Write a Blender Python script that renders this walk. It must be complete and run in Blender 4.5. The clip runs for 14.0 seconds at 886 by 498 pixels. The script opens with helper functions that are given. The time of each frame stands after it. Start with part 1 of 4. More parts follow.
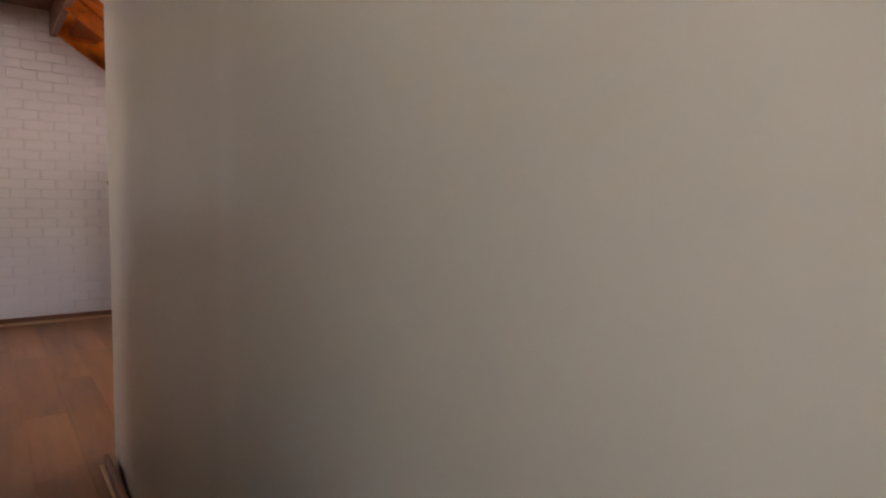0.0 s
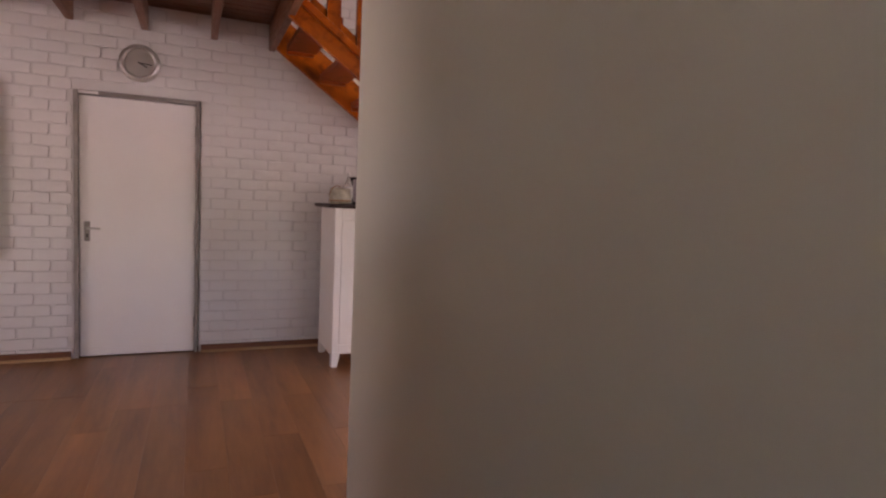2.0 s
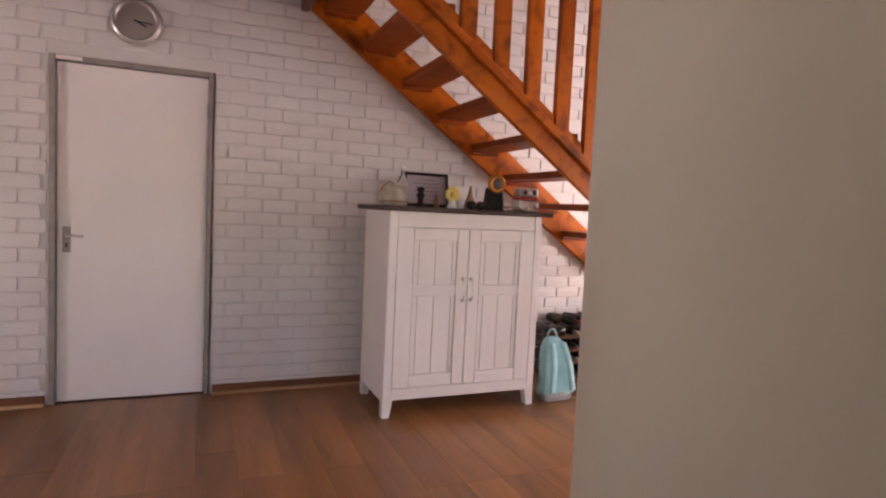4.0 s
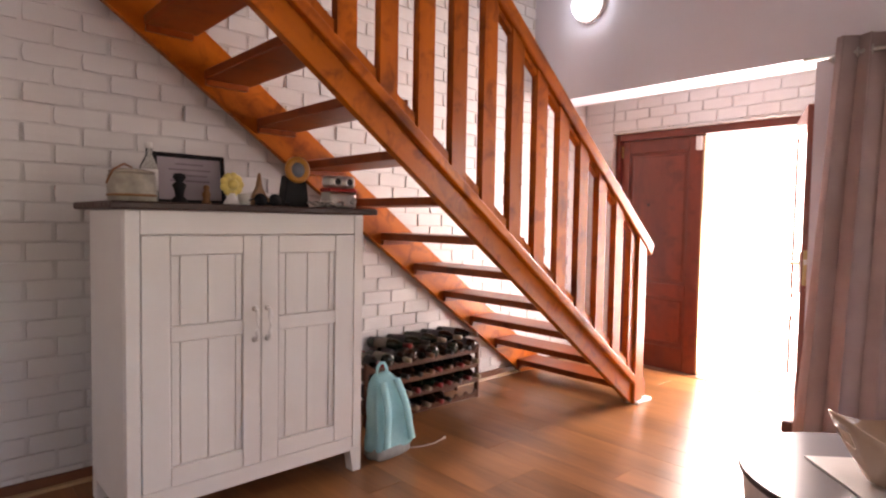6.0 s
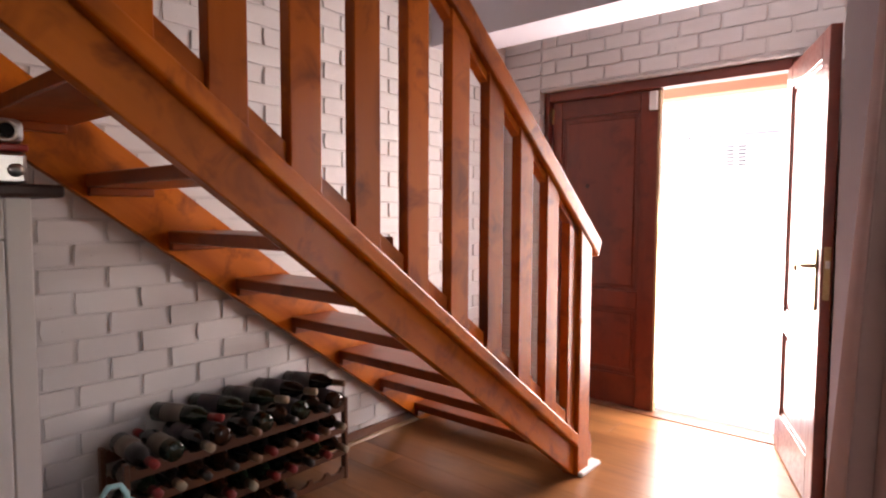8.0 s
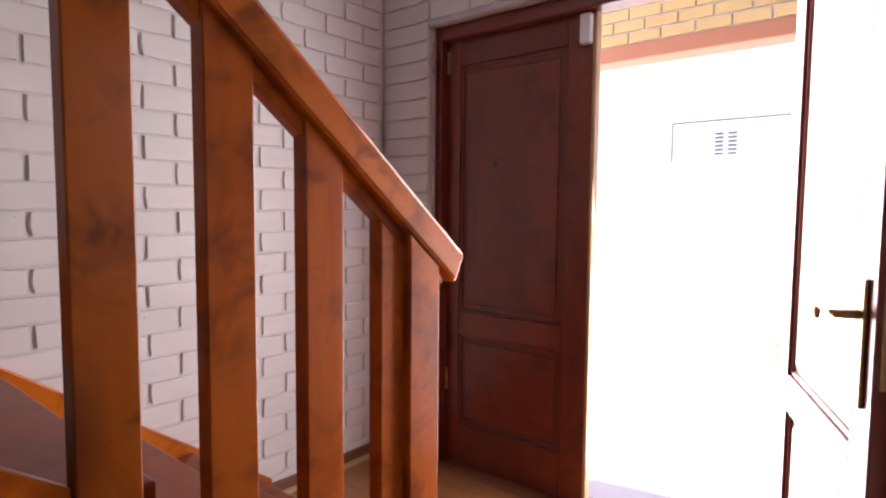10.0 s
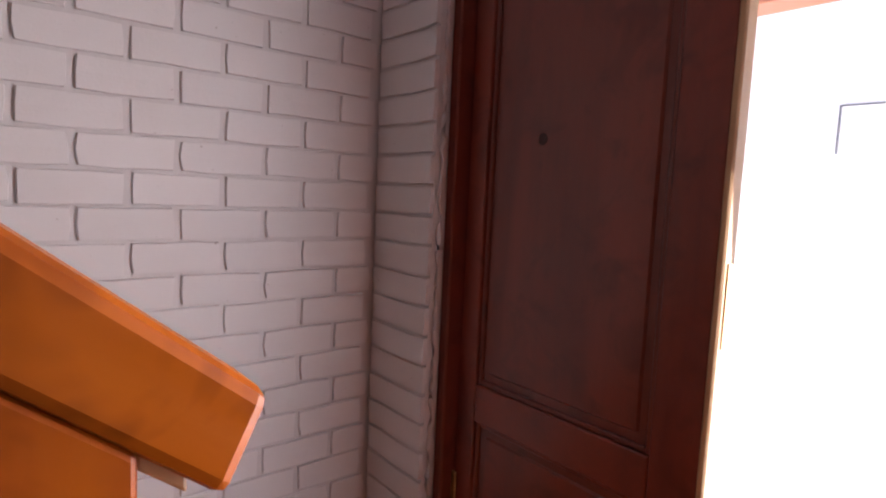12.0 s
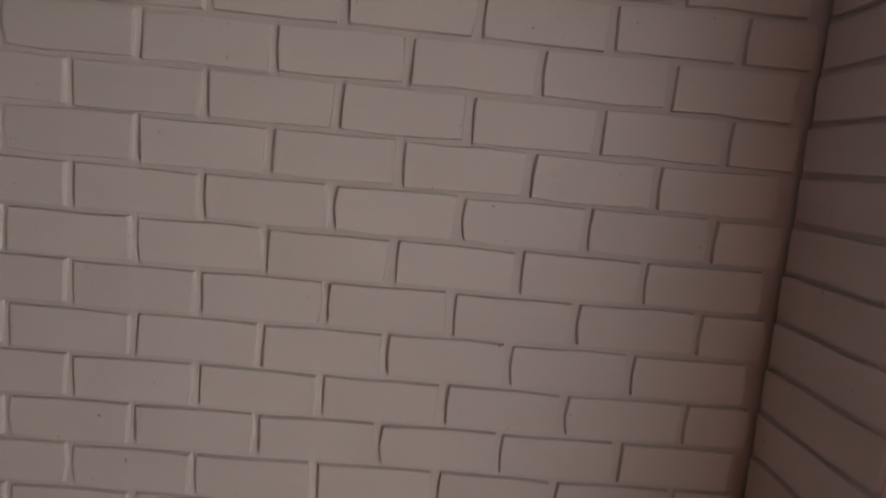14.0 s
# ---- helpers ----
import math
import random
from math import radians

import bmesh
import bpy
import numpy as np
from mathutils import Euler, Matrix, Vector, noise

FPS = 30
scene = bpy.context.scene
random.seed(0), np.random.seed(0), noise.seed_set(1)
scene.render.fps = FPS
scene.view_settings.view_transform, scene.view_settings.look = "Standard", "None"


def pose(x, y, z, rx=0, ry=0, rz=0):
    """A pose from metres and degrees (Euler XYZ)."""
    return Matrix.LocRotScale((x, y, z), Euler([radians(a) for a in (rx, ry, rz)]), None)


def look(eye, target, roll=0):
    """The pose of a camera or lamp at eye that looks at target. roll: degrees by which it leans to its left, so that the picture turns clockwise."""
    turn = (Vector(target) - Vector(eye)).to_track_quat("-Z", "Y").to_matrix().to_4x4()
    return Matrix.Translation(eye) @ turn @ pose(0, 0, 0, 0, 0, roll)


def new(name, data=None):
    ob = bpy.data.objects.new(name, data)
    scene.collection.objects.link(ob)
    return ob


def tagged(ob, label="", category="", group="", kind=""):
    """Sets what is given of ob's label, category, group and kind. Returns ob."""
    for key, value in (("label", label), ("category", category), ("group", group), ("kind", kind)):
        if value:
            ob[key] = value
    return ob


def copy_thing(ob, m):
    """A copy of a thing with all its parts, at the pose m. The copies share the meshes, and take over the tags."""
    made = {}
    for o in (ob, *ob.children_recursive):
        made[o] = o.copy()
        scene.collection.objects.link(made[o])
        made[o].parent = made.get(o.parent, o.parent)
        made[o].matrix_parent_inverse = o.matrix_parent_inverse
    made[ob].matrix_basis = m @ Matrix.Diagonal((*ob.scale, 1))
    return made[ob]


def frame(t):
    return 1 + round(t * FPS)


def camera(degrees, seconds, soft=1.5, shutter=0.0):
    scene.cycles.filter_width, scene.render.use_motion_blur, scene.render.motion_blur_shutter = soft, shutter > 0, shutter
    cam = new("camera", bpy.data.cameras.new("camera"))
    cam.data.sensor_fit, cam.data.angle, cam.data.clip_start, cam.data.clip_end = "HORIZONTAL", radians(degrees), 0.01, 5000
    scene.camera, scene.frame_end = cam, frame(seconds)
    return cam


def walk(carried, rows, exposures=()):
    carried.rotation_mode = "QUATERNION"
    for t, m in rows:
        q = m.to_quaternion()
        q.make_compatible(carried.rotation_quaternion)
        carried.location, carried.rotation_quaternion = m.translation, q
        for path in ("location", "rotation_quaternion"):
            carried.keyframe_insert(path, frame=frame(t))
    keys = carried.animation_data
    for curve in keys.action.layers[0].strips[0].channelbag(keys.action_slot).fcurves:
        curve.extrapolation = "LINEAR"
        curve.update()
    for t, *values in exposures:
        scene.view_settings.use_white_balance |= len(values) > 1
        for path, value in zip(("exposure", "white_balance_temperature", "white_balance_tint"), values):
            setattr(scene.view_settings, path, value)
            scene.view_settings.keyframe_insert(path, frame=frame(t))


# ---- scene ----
cam = camera(75.0, 14.0, 2.2)
PATH = [
    (0, (0.832, -6.165, 1.213), (2.077, -4.611, 1.03), 1.5),
    (0.5, (0.849, -5.97, 1.295), (1.956, -4.314, 1.112), 2.0),
    (1, (0.822, -5.675, 1.352), (1.826, -3.956, 1.17), 2.4),
    (1.5, (0.815, -5.376, 1.337), (1.724, -3.602, 1.173), 2.5),
    (2, (0.803, -5.082, 1.299), (1.593, -3.251, 1.145), 2.5),
    (2.5, (0.793, -4.772, 1.258), (1.501, -2.907, 1.118), 2.7),
    (2.7, (0.794, -4.667, 1.255), (1.486, -2.795, 1.117), 2.8),
    (4.8, (0.775, -3.497, 1.258), (1.767, -1.765, 1.133), 2.4),
    (5, (0.812, -3.399, 1.249), (1.886, -1.716, 1.133), 2.2),
    (5.5, (0.975, -3.204, 1.234), (2.217, -1.639, 1.127), 1.6),
    (6, (1.211, -3.008, 1.211), (2.573, -1.546, 1.117), 1.0),
    (6.5, (1.481, -2.785, 1.201), (2.904, -1.383, 1.108), 0.7),
    (7, (1.781, -2.629, 1.206), (3.242, -1.266, 1.11), 0.7),
    (7.2, (1.899, -2.535, 1.212), (3.393, -1.21, 1.111), 0.5),
    (9.5, (3.458, -2.099, 1.184), (4.995, -0.827, 1.054), 0.1),
    (10, (3.791, -2.007, 1.196), (5.33, -0.737, 1.055), 0.5),
    (10.5, (4.111, -1.879, 1.222), (5.651, -0.616, 1.051), 1.9),
    (11, (4.382, -1.768, 1.218), (5.892, -0.468, 1.049), 1.6),
    (11.5, (4.618, -1.659, 1.224), (6.027, -0.251, 1.046), 1.9),
    (12, (4.806, -1.523, 1.246), (6.063, 0.02, 1.052), 2.6),
    (12.5, (4.953, -1.397, 1.288), (6.031, 0.275, 1.083), 3.0),
    (13, (5.086, -1.274, 1.336), (5.849, 0.56, 1.109), 3.6),
    (13.5, (5.156, -1.114, 1.352), (5.497, 0.841, 1.111), 4.5),
    (14, (5.142, -0.981, 1.396), (5.205, 0.997, 1.108), 5.4),
]
walk(cam, [(t, look(eye, target, roll)) for t, eye, target, roll in PATH],
     [(0, 3.35, 7500, 29), (0.5, 3.5, 7500, 31), (1.0, 3.55, 7500, 32), (2.0, 3.15, 7500, 36), (2.7, 3.1, 7500, 36), (4.8, 3.5, 7400, 28), (5.6, 3.3, 7400, 27), (7.2, 2.75, 7400, 27), (9.4, 1.7, 6700, 26), (10.4, 1.65, 6400, 23), (11, 1.75, 6200, 22), (12.0, 1.25, 6400, 25), (12.5, 0.7, 6800, 26), (13, 0.5, 7000, 21), (14, 0.25, 7000, 17)])

# ---- light ----
world = bpy.data.worlds.new("world")
scene.world = world
world.use_nodes = True
wn = world.node_tree
sky = wn.nodes.new("ShaderNodeTexSky")
sky.sky_type = "NISHITA"
sky.sun_disc = False
sky.sun_elevation = radians(45)
sky.sun_rotation = radians(-13)
bg = wn.nodes["Background"]
bg.inputs["Strength"].default_value = 0.15
wn.links.new(sky.outputs["Color"], bg.inputs["Color"])

sun = new("sun", bpy.data.lights.new("sun", "SUN"))
sun.data.energy = 5.0
sun.data.angle = radians(0.5)
sun.data.color = (1.0, 0.95, 0.87)
SUN_WAY = Vector((0.22, -0.95, -1.0))
sun.matrix_world = look((0, 0, 0), SUN_WAY)


def window_light(name, eye, target, w, h, power, color=(1, 1, 1)):
    ob = new(name, bpy.data.lights.new(name, "AREA"))
    ob.data.shape = "RECTANGLE"
    ob.data.size, ob.data.size_y, ob.data.energy, ob.data.color = w, h, power, color
    ob.matrix_world = look(eye, target)
    return ob


# the sky's light in the openings; the south and west ones are unseen, added as fill
window_light("window_light_south", (3.5, -5.55, 1.5), (3.4, 0, 1.2), 1.2, 0.9, 0.85, (1.0, 0.96, 0.93))
window_light("window_light_west", (-2.95, -1.85, 1.45), (1.2, -3.4, 1.2), 0.7, 1.05, 3.4, (1.0, 0.93, 0.95))
window_light("doorway_light", (5.93, -1.37, 1.0), (4.0, -1.5, 0.7), 0.66, 1.8, 15, (1.0, 0.97, 0.93))
window_light("window_light_east", (5.13, -2.95, 1.1), (3, -2.6, 0.9), 1.3, 1.9, 3.8, (1.0, 0.97, 0.95))
# added lamp in an unseen side room, grading the light along the corridor wall
window_light("window_light_side_room", (-2.95, -6.5, 1.45), (1.2, -6.4, 1.2), 0.85, 1.05, 2.3, (0.99, 1.0, 0.93))

# ---- materials ----


def mat_base(name):
    m = bpy.data.materials.new(name)
    m.use_nodes = True
    nt = m.node_tree
    return m, nt, nt.nodes["Principled BSDF"]


def node(nt, kind, **inputs):
    n = nt.nodes.new(kind)
    for k, v in inputs.items():
        n.inputs[k.replace("_", " ")].default_value = v
    return n


def coords(nt, scale=(1, 1, 1), rot=(0, 0, 0), space="Object"):
    tc = nt.nodes.new("ShaderNodeTexCoord")
    mp = nt.nodes.new("ShaderNodeMapping")
    mp.inputs["Scale"].default_value = scale
    mp.inputs["Rotation"].default_value = rot
    nt.links.new(tc.outputs[space], mp.inputs["Vector"])
    return mp.outputs["Vector"]


def world_coords(nt, scale=(1, 1, 1)):
    g = nt.nodes.new("ShaderNodeNewGeometry")
    mp = nt.nodes.new("ShaderNodeMapping")
    mp.inputs["Scale"].default_value = scale
    nt.links.new(g.outputs["Position"], mp.inputs["Vector"])
    return mp.outputs["Vector"]


def ramp(nt, fac, stops):
    r = nt.nodes.new("ShaderNodeValToRGB")
    e = r.color_ramp.elements
    while len(e) < len(stops):
        e.new(0.5)
    for el, (p, c) in zip(e, stops):
        el.position, el.color = p, (*c, 1)
    nt.links.new(fac, r.inputs["Fac"])
    return r.outputs["Color"]


def mix(nt, fac, a, b, blend="MIX"):
    m = nt.nodes.new("ShaderNodeMix")
    m.data_type, m.blend_type = "RGBA", blend
    for v, idx in ((fac, 0), (a, 6), (b, 7)):
        if isinstance(v, (int, float)):
            m.inputs[idx].default_value = v
        elif isinstance(v, tuple):
            m.inputs[idx].default_value = (*v, 1)
        else:
            nt.links.new(v, m.inputs[idx])
    return m.outputs[2]


def noise_fac(nt, vec, scale, detail=4, rough=0.55, dist=0.0):
    n = nt.nodes.new("ShaderNodeTexNoise")
    n.inputs["Scale"].default_value, n.inputs["Detail"].default_value = scale, detail
    n.inputs["Roughness"].default_value, n.inputs["Distortion"].default_value = rough, dist
    nt.links.new(vec, n.inputs["Vector"])
    return n.outputs["Fac"]


def bump(nt, bsdf, height, strength, distance=0.002):
    b = nt.nodes.new("ShaderNodeBump")
    b.inputs["Strength"].default_value, b.inputs["Distance"].default_value = strength, distance
    nt.links.new(height, b.inputs["Height"])
    nt.links.new(b.outputs["Normal"], bsdf.inputs["Normal"])


def rand(nt):
    return nt.nodes.new("ShaderNodeObjectInfo").outputs["Random"]


def paint(name, color, rough=0.6, dirt=0.12, grain=90, relief=0.15, big=1.3):
    """Painted or plastered surface: slight stains, fine roller grain."""
    m, nt, b = mat_base(name)
    v = world_coords(nt)
    d = tuple(c * (1 - dirt) * 0.97 for c in color)
    c = ramp(nt, noise_fac(nt, v, big, 5), [(0.3, d), (0.7, color)])
    c2 = mix(nt, 0.12, c, ramp(nt, noise_fac(nt, v, grain / 3, 3), [(0.3, d), (0.75, color)]))
    nt.links.new(c2, b.inputs["Base Color"])
    b.inputs["Roughness"].default_value = rough
    bump(nt, b, noise_fac(nt, v, grain, 4), relief, 0.002)
    return m


def plain(name, color, rough=0.5, metal=0.0, var=0.15, scale=20, **extra):
    m, nt, b = mat_base(name)
    v = coords(nt)
    c = ramp(nt, noise_fac(nt, v, scale, 4), [(0.3, tuple(x * (1 - var) for x in color)), (0.7, color)])
    nt.links.new(c, b.inputs["Base Color"])
    b.inputs["Roughness"].default_value, b.inputs["Metallic"].default_value = rough, metal
    for k, val in extra.items():
        b.inputs[k.replace("_", " ")].default_value = val
    return m


def timber(name, dark, light, axis="x", rough=0.3, coat=0.3, knots=True, scale=1.0, vary=0.3, fine=0.12, lean=0.0, relief=0.06, gloss_var=0.25, blotch=0.0, spec=0.5):
    """Varnished timber: long grain along one axis, fine streaks, knots."""
    m, nt, b = mat_base(name)
    long_, cross = 0.7 * scale, 6.0 * scale
    sc = {"x": (long_, cross, cross), "y": (cross, long_, cross), "z": (cross, cross, long_)}[axis]
    tc = nt.nodes.new("ShaderNodeTexCoord")
    off = nt.nodes.new("ShaderNodeVectorMath")
    off.operation = "ADD"
    comb = nt.nodes.new("ShaderNodeCombineXYZ")
    r = rand(nt)
    mul = nt.nodes.new("ShaderNodeMath")
    mul.operation = "MULTIPLY"
    mul.inputs[1].default_value = 37.0
    nt.links.new(r, mul.inputs[0])
    for i in range(3):
        nt.links.new(mul.outputs[0], comb.inputs[i])
    nt.links.new(tc.outputs["Object"], off.inputs[0])
    nt.links.new(comb.outputs[0], off.inputs[1])
    mp = nt.nodes.new("ShaderNodeMapping")
    mp.inputs["Scale"].default_value = sc
    turn_ = nt.nodes.new("ShaderNodeMapping")
    turn_.inputs["Rotation"].default_value = (0, radians(lean), 0)
    nt.links.new(off.outputs[0], turn_.inputs["Vector"])
    nt.links.new(turn_.outputs["Vector"], mp.inputs["Vector"])
    v = mp.outputs["Vector"]
    g1 = noise_fac(nt, v, 1.4, 4, 0.5, 0.35)
    g2 = noise_fac(nt, v, 9.0, 4, 0.6, 0.3)
    mid = tuple((a + c) / 2 for a, c in zip(dark, light))
    c = ramp(nt, g1, [(0.2, dark), (0.42, mid), (0.8, light)])
    c = mix(nt, fine, c, ramp(nt, g2, [(0.35, dark), (0.65, light)]))
    if knots:
        vo = nt.nodes.new("ShaderNodeTexVoronoi")
        vo.inputs["Scale"].default_value = 0.75
        mp2 = nt.nodes.new("ShaderNodeMapping")
        k = {"x": (2.2, 7, 7), "y": (7, 2.2, 7), "z": (7, 7, 2.2)}[axis]
        mp2.inputs["Scale"].default_value = k
        nt.links.new(turn_.outputs["Vector"], mp2.inputs["Vector"])
        nt.links.new(mp2.outputs["Vector"], vo.inputs["Vector"])
        kf = ramp(nt, vo.outputs["Distance"], [(0.05, (0.9, 0.9, 0.9)), (0.32, (0, 0, 0))])
        c = mix(nt, kf, c, tuple(x * 0.35 for x in dark))
    if blotch:
        # cloudy darker figure under the varnish
        bl = noise_fac(nt, turn_.outputs["Vector"], 8.0, 3, 0.6, 0.6)
        bf = ramp(nt, bl, [(0.50, (0, 0, 0)), (0.70, (blotch,) * 3)])
        c = mix(nt, bf, c, tuple(x * 0.55 for x in dark))
    hv = mix(nt, r, tuple([1 - vary] * 3), (1.0, 1.0, 1.0))
    c = mix(nt, 1.0, c, hv, "MULTIPLY")
    nt.links.new(c, b.inputs["Base Color"])
    rr = ramp(nt, g2, [(0.3, (rough * (1 - gloss_var),) * 3), (0.7, (rough * (1 + gloss_var),) * 3)])
    nt.links.new(rr, b.inputs["Roughness"])
    b.inputs["Coat Weight"].default_value = coat
    b.inputs["Coat Roughness"].default_value = 0.12
    b.inputs["Specular IOR Level"].default_value = spec
    bump(nt, b, g2, relief, 0.001)
    return m


def brick_paint(name, color, dirt):
    m, nt, b = mat_base(name)
    v = world_coords(nt)
    base = ramp(nt, noise_fac(nt, v, 2.2, 5), [(0.3, tuple(c * 0.93 for c in color)), (0.7, color)])
    spots = ramp(nt, noise_fac(nt, v, 85, 2, 0.5), [(0.735, (0, 0, 0)), (0.76, (1, 1, 1))])
    c = mix(nt, spots, base, dirt)
    c = mix(nt, 1.0, c, mix(nt, rand(nt), (0.95, 0.95, 0.95), (1, 1, 1)), "MULTIPLY")
    nt.links.new(c, b.inputs["Base Color"])
    b.inputs["Roughness"].default_value = 0.5
    h = mix(nt, 0.5, noise_fac(nt, v, 22, 5, 0.6), noise_fac(nt, v, 140, 3))
    bump(nt, b, h, 0.3, 0.004)
    return m


WHITE = (0.80, 0.775, 0.76)
M_BRICK = brick_paint("white_painted_brick", (0.74, 0.715, 0.70), (0.45, 0.40, 0.37))
M_MORTAR = paint("white_painted_mortar", (0.70, 0.675, 0.66), 0.7, 0.16, 70, 0.35)
M_PLASTER = paint("cream_plaster", (0.65, 0.64, 0.55), 0.6, 0.08, 60, 0.12, 0.8)
M_SATIN = paint("satin_cream_plaster", (0.65, 0.64, 0.55), 0.30, 0.08, 60, 0.06, 0.8)
M_GREY = paint("grey_plaster", (0.75, 0.745, 0.82), 0.65, 0.08, 60, 0.12, 0.8)
M_SOFFIT = paint("white_ceiling_paint", (0.82, 0.80, 0.78), 0.7, 0.05)
M_DOOR = paint("white_door_paint", (0.82, 0.79, 0.765), 0.4, 0.05, 160, 0.06)
M_STEEL = paint("grey_frame_paint", (0.34, 0.305, 0.28), 0.45, 0.35, 50, 0.2, 9)
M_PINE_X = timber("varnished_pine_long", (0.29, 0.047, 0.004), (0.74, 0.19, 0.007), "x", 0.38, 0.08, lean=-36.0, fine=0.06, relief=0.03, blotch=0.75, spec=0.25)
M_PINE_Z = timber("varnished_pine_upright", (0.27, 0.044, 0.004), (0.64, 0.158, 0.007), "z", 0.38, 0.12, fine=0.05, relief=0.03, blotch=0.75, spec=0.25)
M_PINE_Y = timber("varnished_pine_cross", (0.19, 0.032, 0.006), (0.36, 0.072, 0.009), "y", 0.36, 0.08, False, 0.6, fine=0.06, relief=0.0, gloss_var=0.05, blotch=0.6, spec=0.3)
M_MAHOG = timber("dark_red_door_timber", (0.105, 0.017, 0.010), (0.26, 0.046, 0.020), "z", 0.38, 0.2, False, blotch=0.5)
M_MAHOG_Y = timber("dark_red_frame_timber", (0.105, 0.017, 0.010), (0.26, 0.046, 0.020), "y", 0.38, 0.2, False)
M_CEIL = timber("dark_ceiling_boards", (0.12, 0.035, 0.012), (0.26, 0.085, 0.03), "x", 0.4, 0.1, False)
M_JOIST = timber("dark_joist_timber", (0.13, 0.045, 0.018), (0.27, 0.10, 0.04), "y", 0.45, 0.1, False)
M_FLOOR = timber("laminate_planks", (0.095, 0.034, 0.012), (0.46, 0.20, 0.072), "y", 0.29, 0.0, False, 0.7, 0.3, fine=0.16, relief=0.0, gloss_var=0.03)
M_SKIRT = timber("brown_skirting", (0.14, 0.05, 0.022), (0.22, 0.085, 0.04), "x", 0.4, 0.15, False)
M_QUARTER = timber("pale_quarter_round", (0.45, 0.27, 0.13), (0.62, 0.42, 0.22), "x", 0.45, 0.1, False)
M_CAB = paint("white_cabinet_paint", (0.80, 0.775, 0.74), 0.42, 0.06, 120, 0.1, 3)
# darker backing for the door grooves: the gaps' shade put into the colour
M_CABEDGE = paint("shaded_cabinet_groove", (0.66, 0.62, 0.57), 0.6, 0.2, 60, 0.2, 14)
M_CABTOP = timber("dark_brown_top", (0.028, 0.010, 0.006), (0.06, 0.020, 0.012), "x", 0.5, 0.05, False)
M_CHROME = plain("brushed_steel", (0.62, 0.60, 0.57), 0.28, 1.0, 0.1, 30)
M_DIAL = plain("brushed_dial", (0.72, 0.68, 0.62), 0.33, 0.9, 0.3, 3)
M_BRASS = plain("aged_brass", (0.50, 0.36, 0.17), 0.35, 1.0, 0.3, 30)
M_BLACK = plain("black_plastic", (0.007, 0.007, 0.008), 0.5, Specular_IOR_Level=0.25)
M_WHITEP = plain("white_plastic", (0.80, 0.79, 0.77), 0.35, var=0.04)
M_GOLD = plain("gilded_moulding", (0.66, 0.35, 0.07), 0.33, 0.8, 0.45, 35)

# ---- mesh helpers ----


def part(name, bm, material, parent=None, label="", smooth=False):
    me = bpy.data.meshes.new(name)
    bmesh.ops.recalc_face_normals(bm, faces=bm.faces)
    bm.to_mesh(me)
    bm.free()
    me.materials.append(material)
    if smooth:
        for p in me.polygons:
            p.use_smooth = True
    ob = new(name, me)
    if parent is not None:
        ob.parent = parent
    if label:
        tagged(ob, label)
    return ob


def shared(name, me, parent, m):
    ob = new(name, me)
    ob.parent = parent
    ob.matrix_basis = m
    return ob


def thing(name, x, y, z, rz=0.0, label="", category="", group="", kind=""):
    ob = new(name)
    ob.empty_display_size = 0.1
    ob.matrix_basis = pose(x, y, z, 0, 0, rz)
    return tagged(ob, label, category, group, kind)


def add_box(bm, x0, x1, y0, y1, z0, z1, bevel=0.0, segs=1, m=None):
    mat = Matrix.LocRotScale(((x0 + x1) / 2, (y0 + y1) / 2, (z0 + z1) / 2), None, (abs(x1 - x0), abs(y1 - y0), abs(z1 - z0)))
    got = bmesh.ops.create_cube(bm, size=1, matrix=mat)
    vs = got["verts"]
    if bevel > 0:
        es = list({e for v in vs for e in v.link_edges})
        out = bmesh.ops.bevel(bm, geom=es, offset=bevel, segments=segs, affect="EDGES", profile=0.5)
        vs = list({v for f in out["faces"] for v in f.verts} | {v for v in vs if v.is_valid})
    if m is not None:
        bmesh.ops.transform(bm, matrix=m, verts=vs)
    return vs


def box(x0, x1, y0, y1, z0, z1, bevel=0.0, segs=1, m=None):
    bm = bmesh.new()
    add_box(bm, x0, x1, y0, y1, z0, z1, bevel, segs, m)
    return bm


def add_cyl(bm, r, h, m, seg=20, r2=None):
    return bmesh.ops.create_cone(bm, cap_ends=True, segments=seg, radius1=r, radius2=r if r2 is None else r2, depth=h, matrix=m)["verts"]


def lathe(profile, seg=24, bm=None, m=None):
    """Turn a profile of (radius, height) about z."""
    bm = bm or bmesh.new()
    rings = []
    for r, z in profile:
        rings.append([bm.verts.new(((m or Matrix()) @ Vector((r * math.cos(a), r * math.sin(a), z))))
                      for a in [2 * math.pi * i / seg for i in range(seg)]])
    for a, b in zip(rings, rings[1:]):
        for i in range(seg):
            j = (i + 1) % seg
            bm.faces.new((a[i], a[j], b[j], b[i]))
    bm.faces.new(rings[0][::-1])
    bm.faces.new(rings[-1])
    bmesh.ops.remove_doubles(bm, verts=[v for r in rings for v in r], dist=1e-5)
    return bm


def ring(profile, seg=32, m=None):
    """Turn a closed profile about z, leaving the hole open."""
    bm = bmesh.new()
    rings = [[bm.verts.new((m or Matrix()) @ Vector((r * math.cos(a), r * math.sin(a), z))) for a in [2 * math.pi * i / seg for i in range(seg)]] for r, z in profile]
    for a, b in zip(rings, rings[1:] + rings[:1]):
        for i in range(seg):
            bm.faces.new((a[i], a[(i + 1) % seg], b[(i + 1) % seg], b[i]))
    return bm


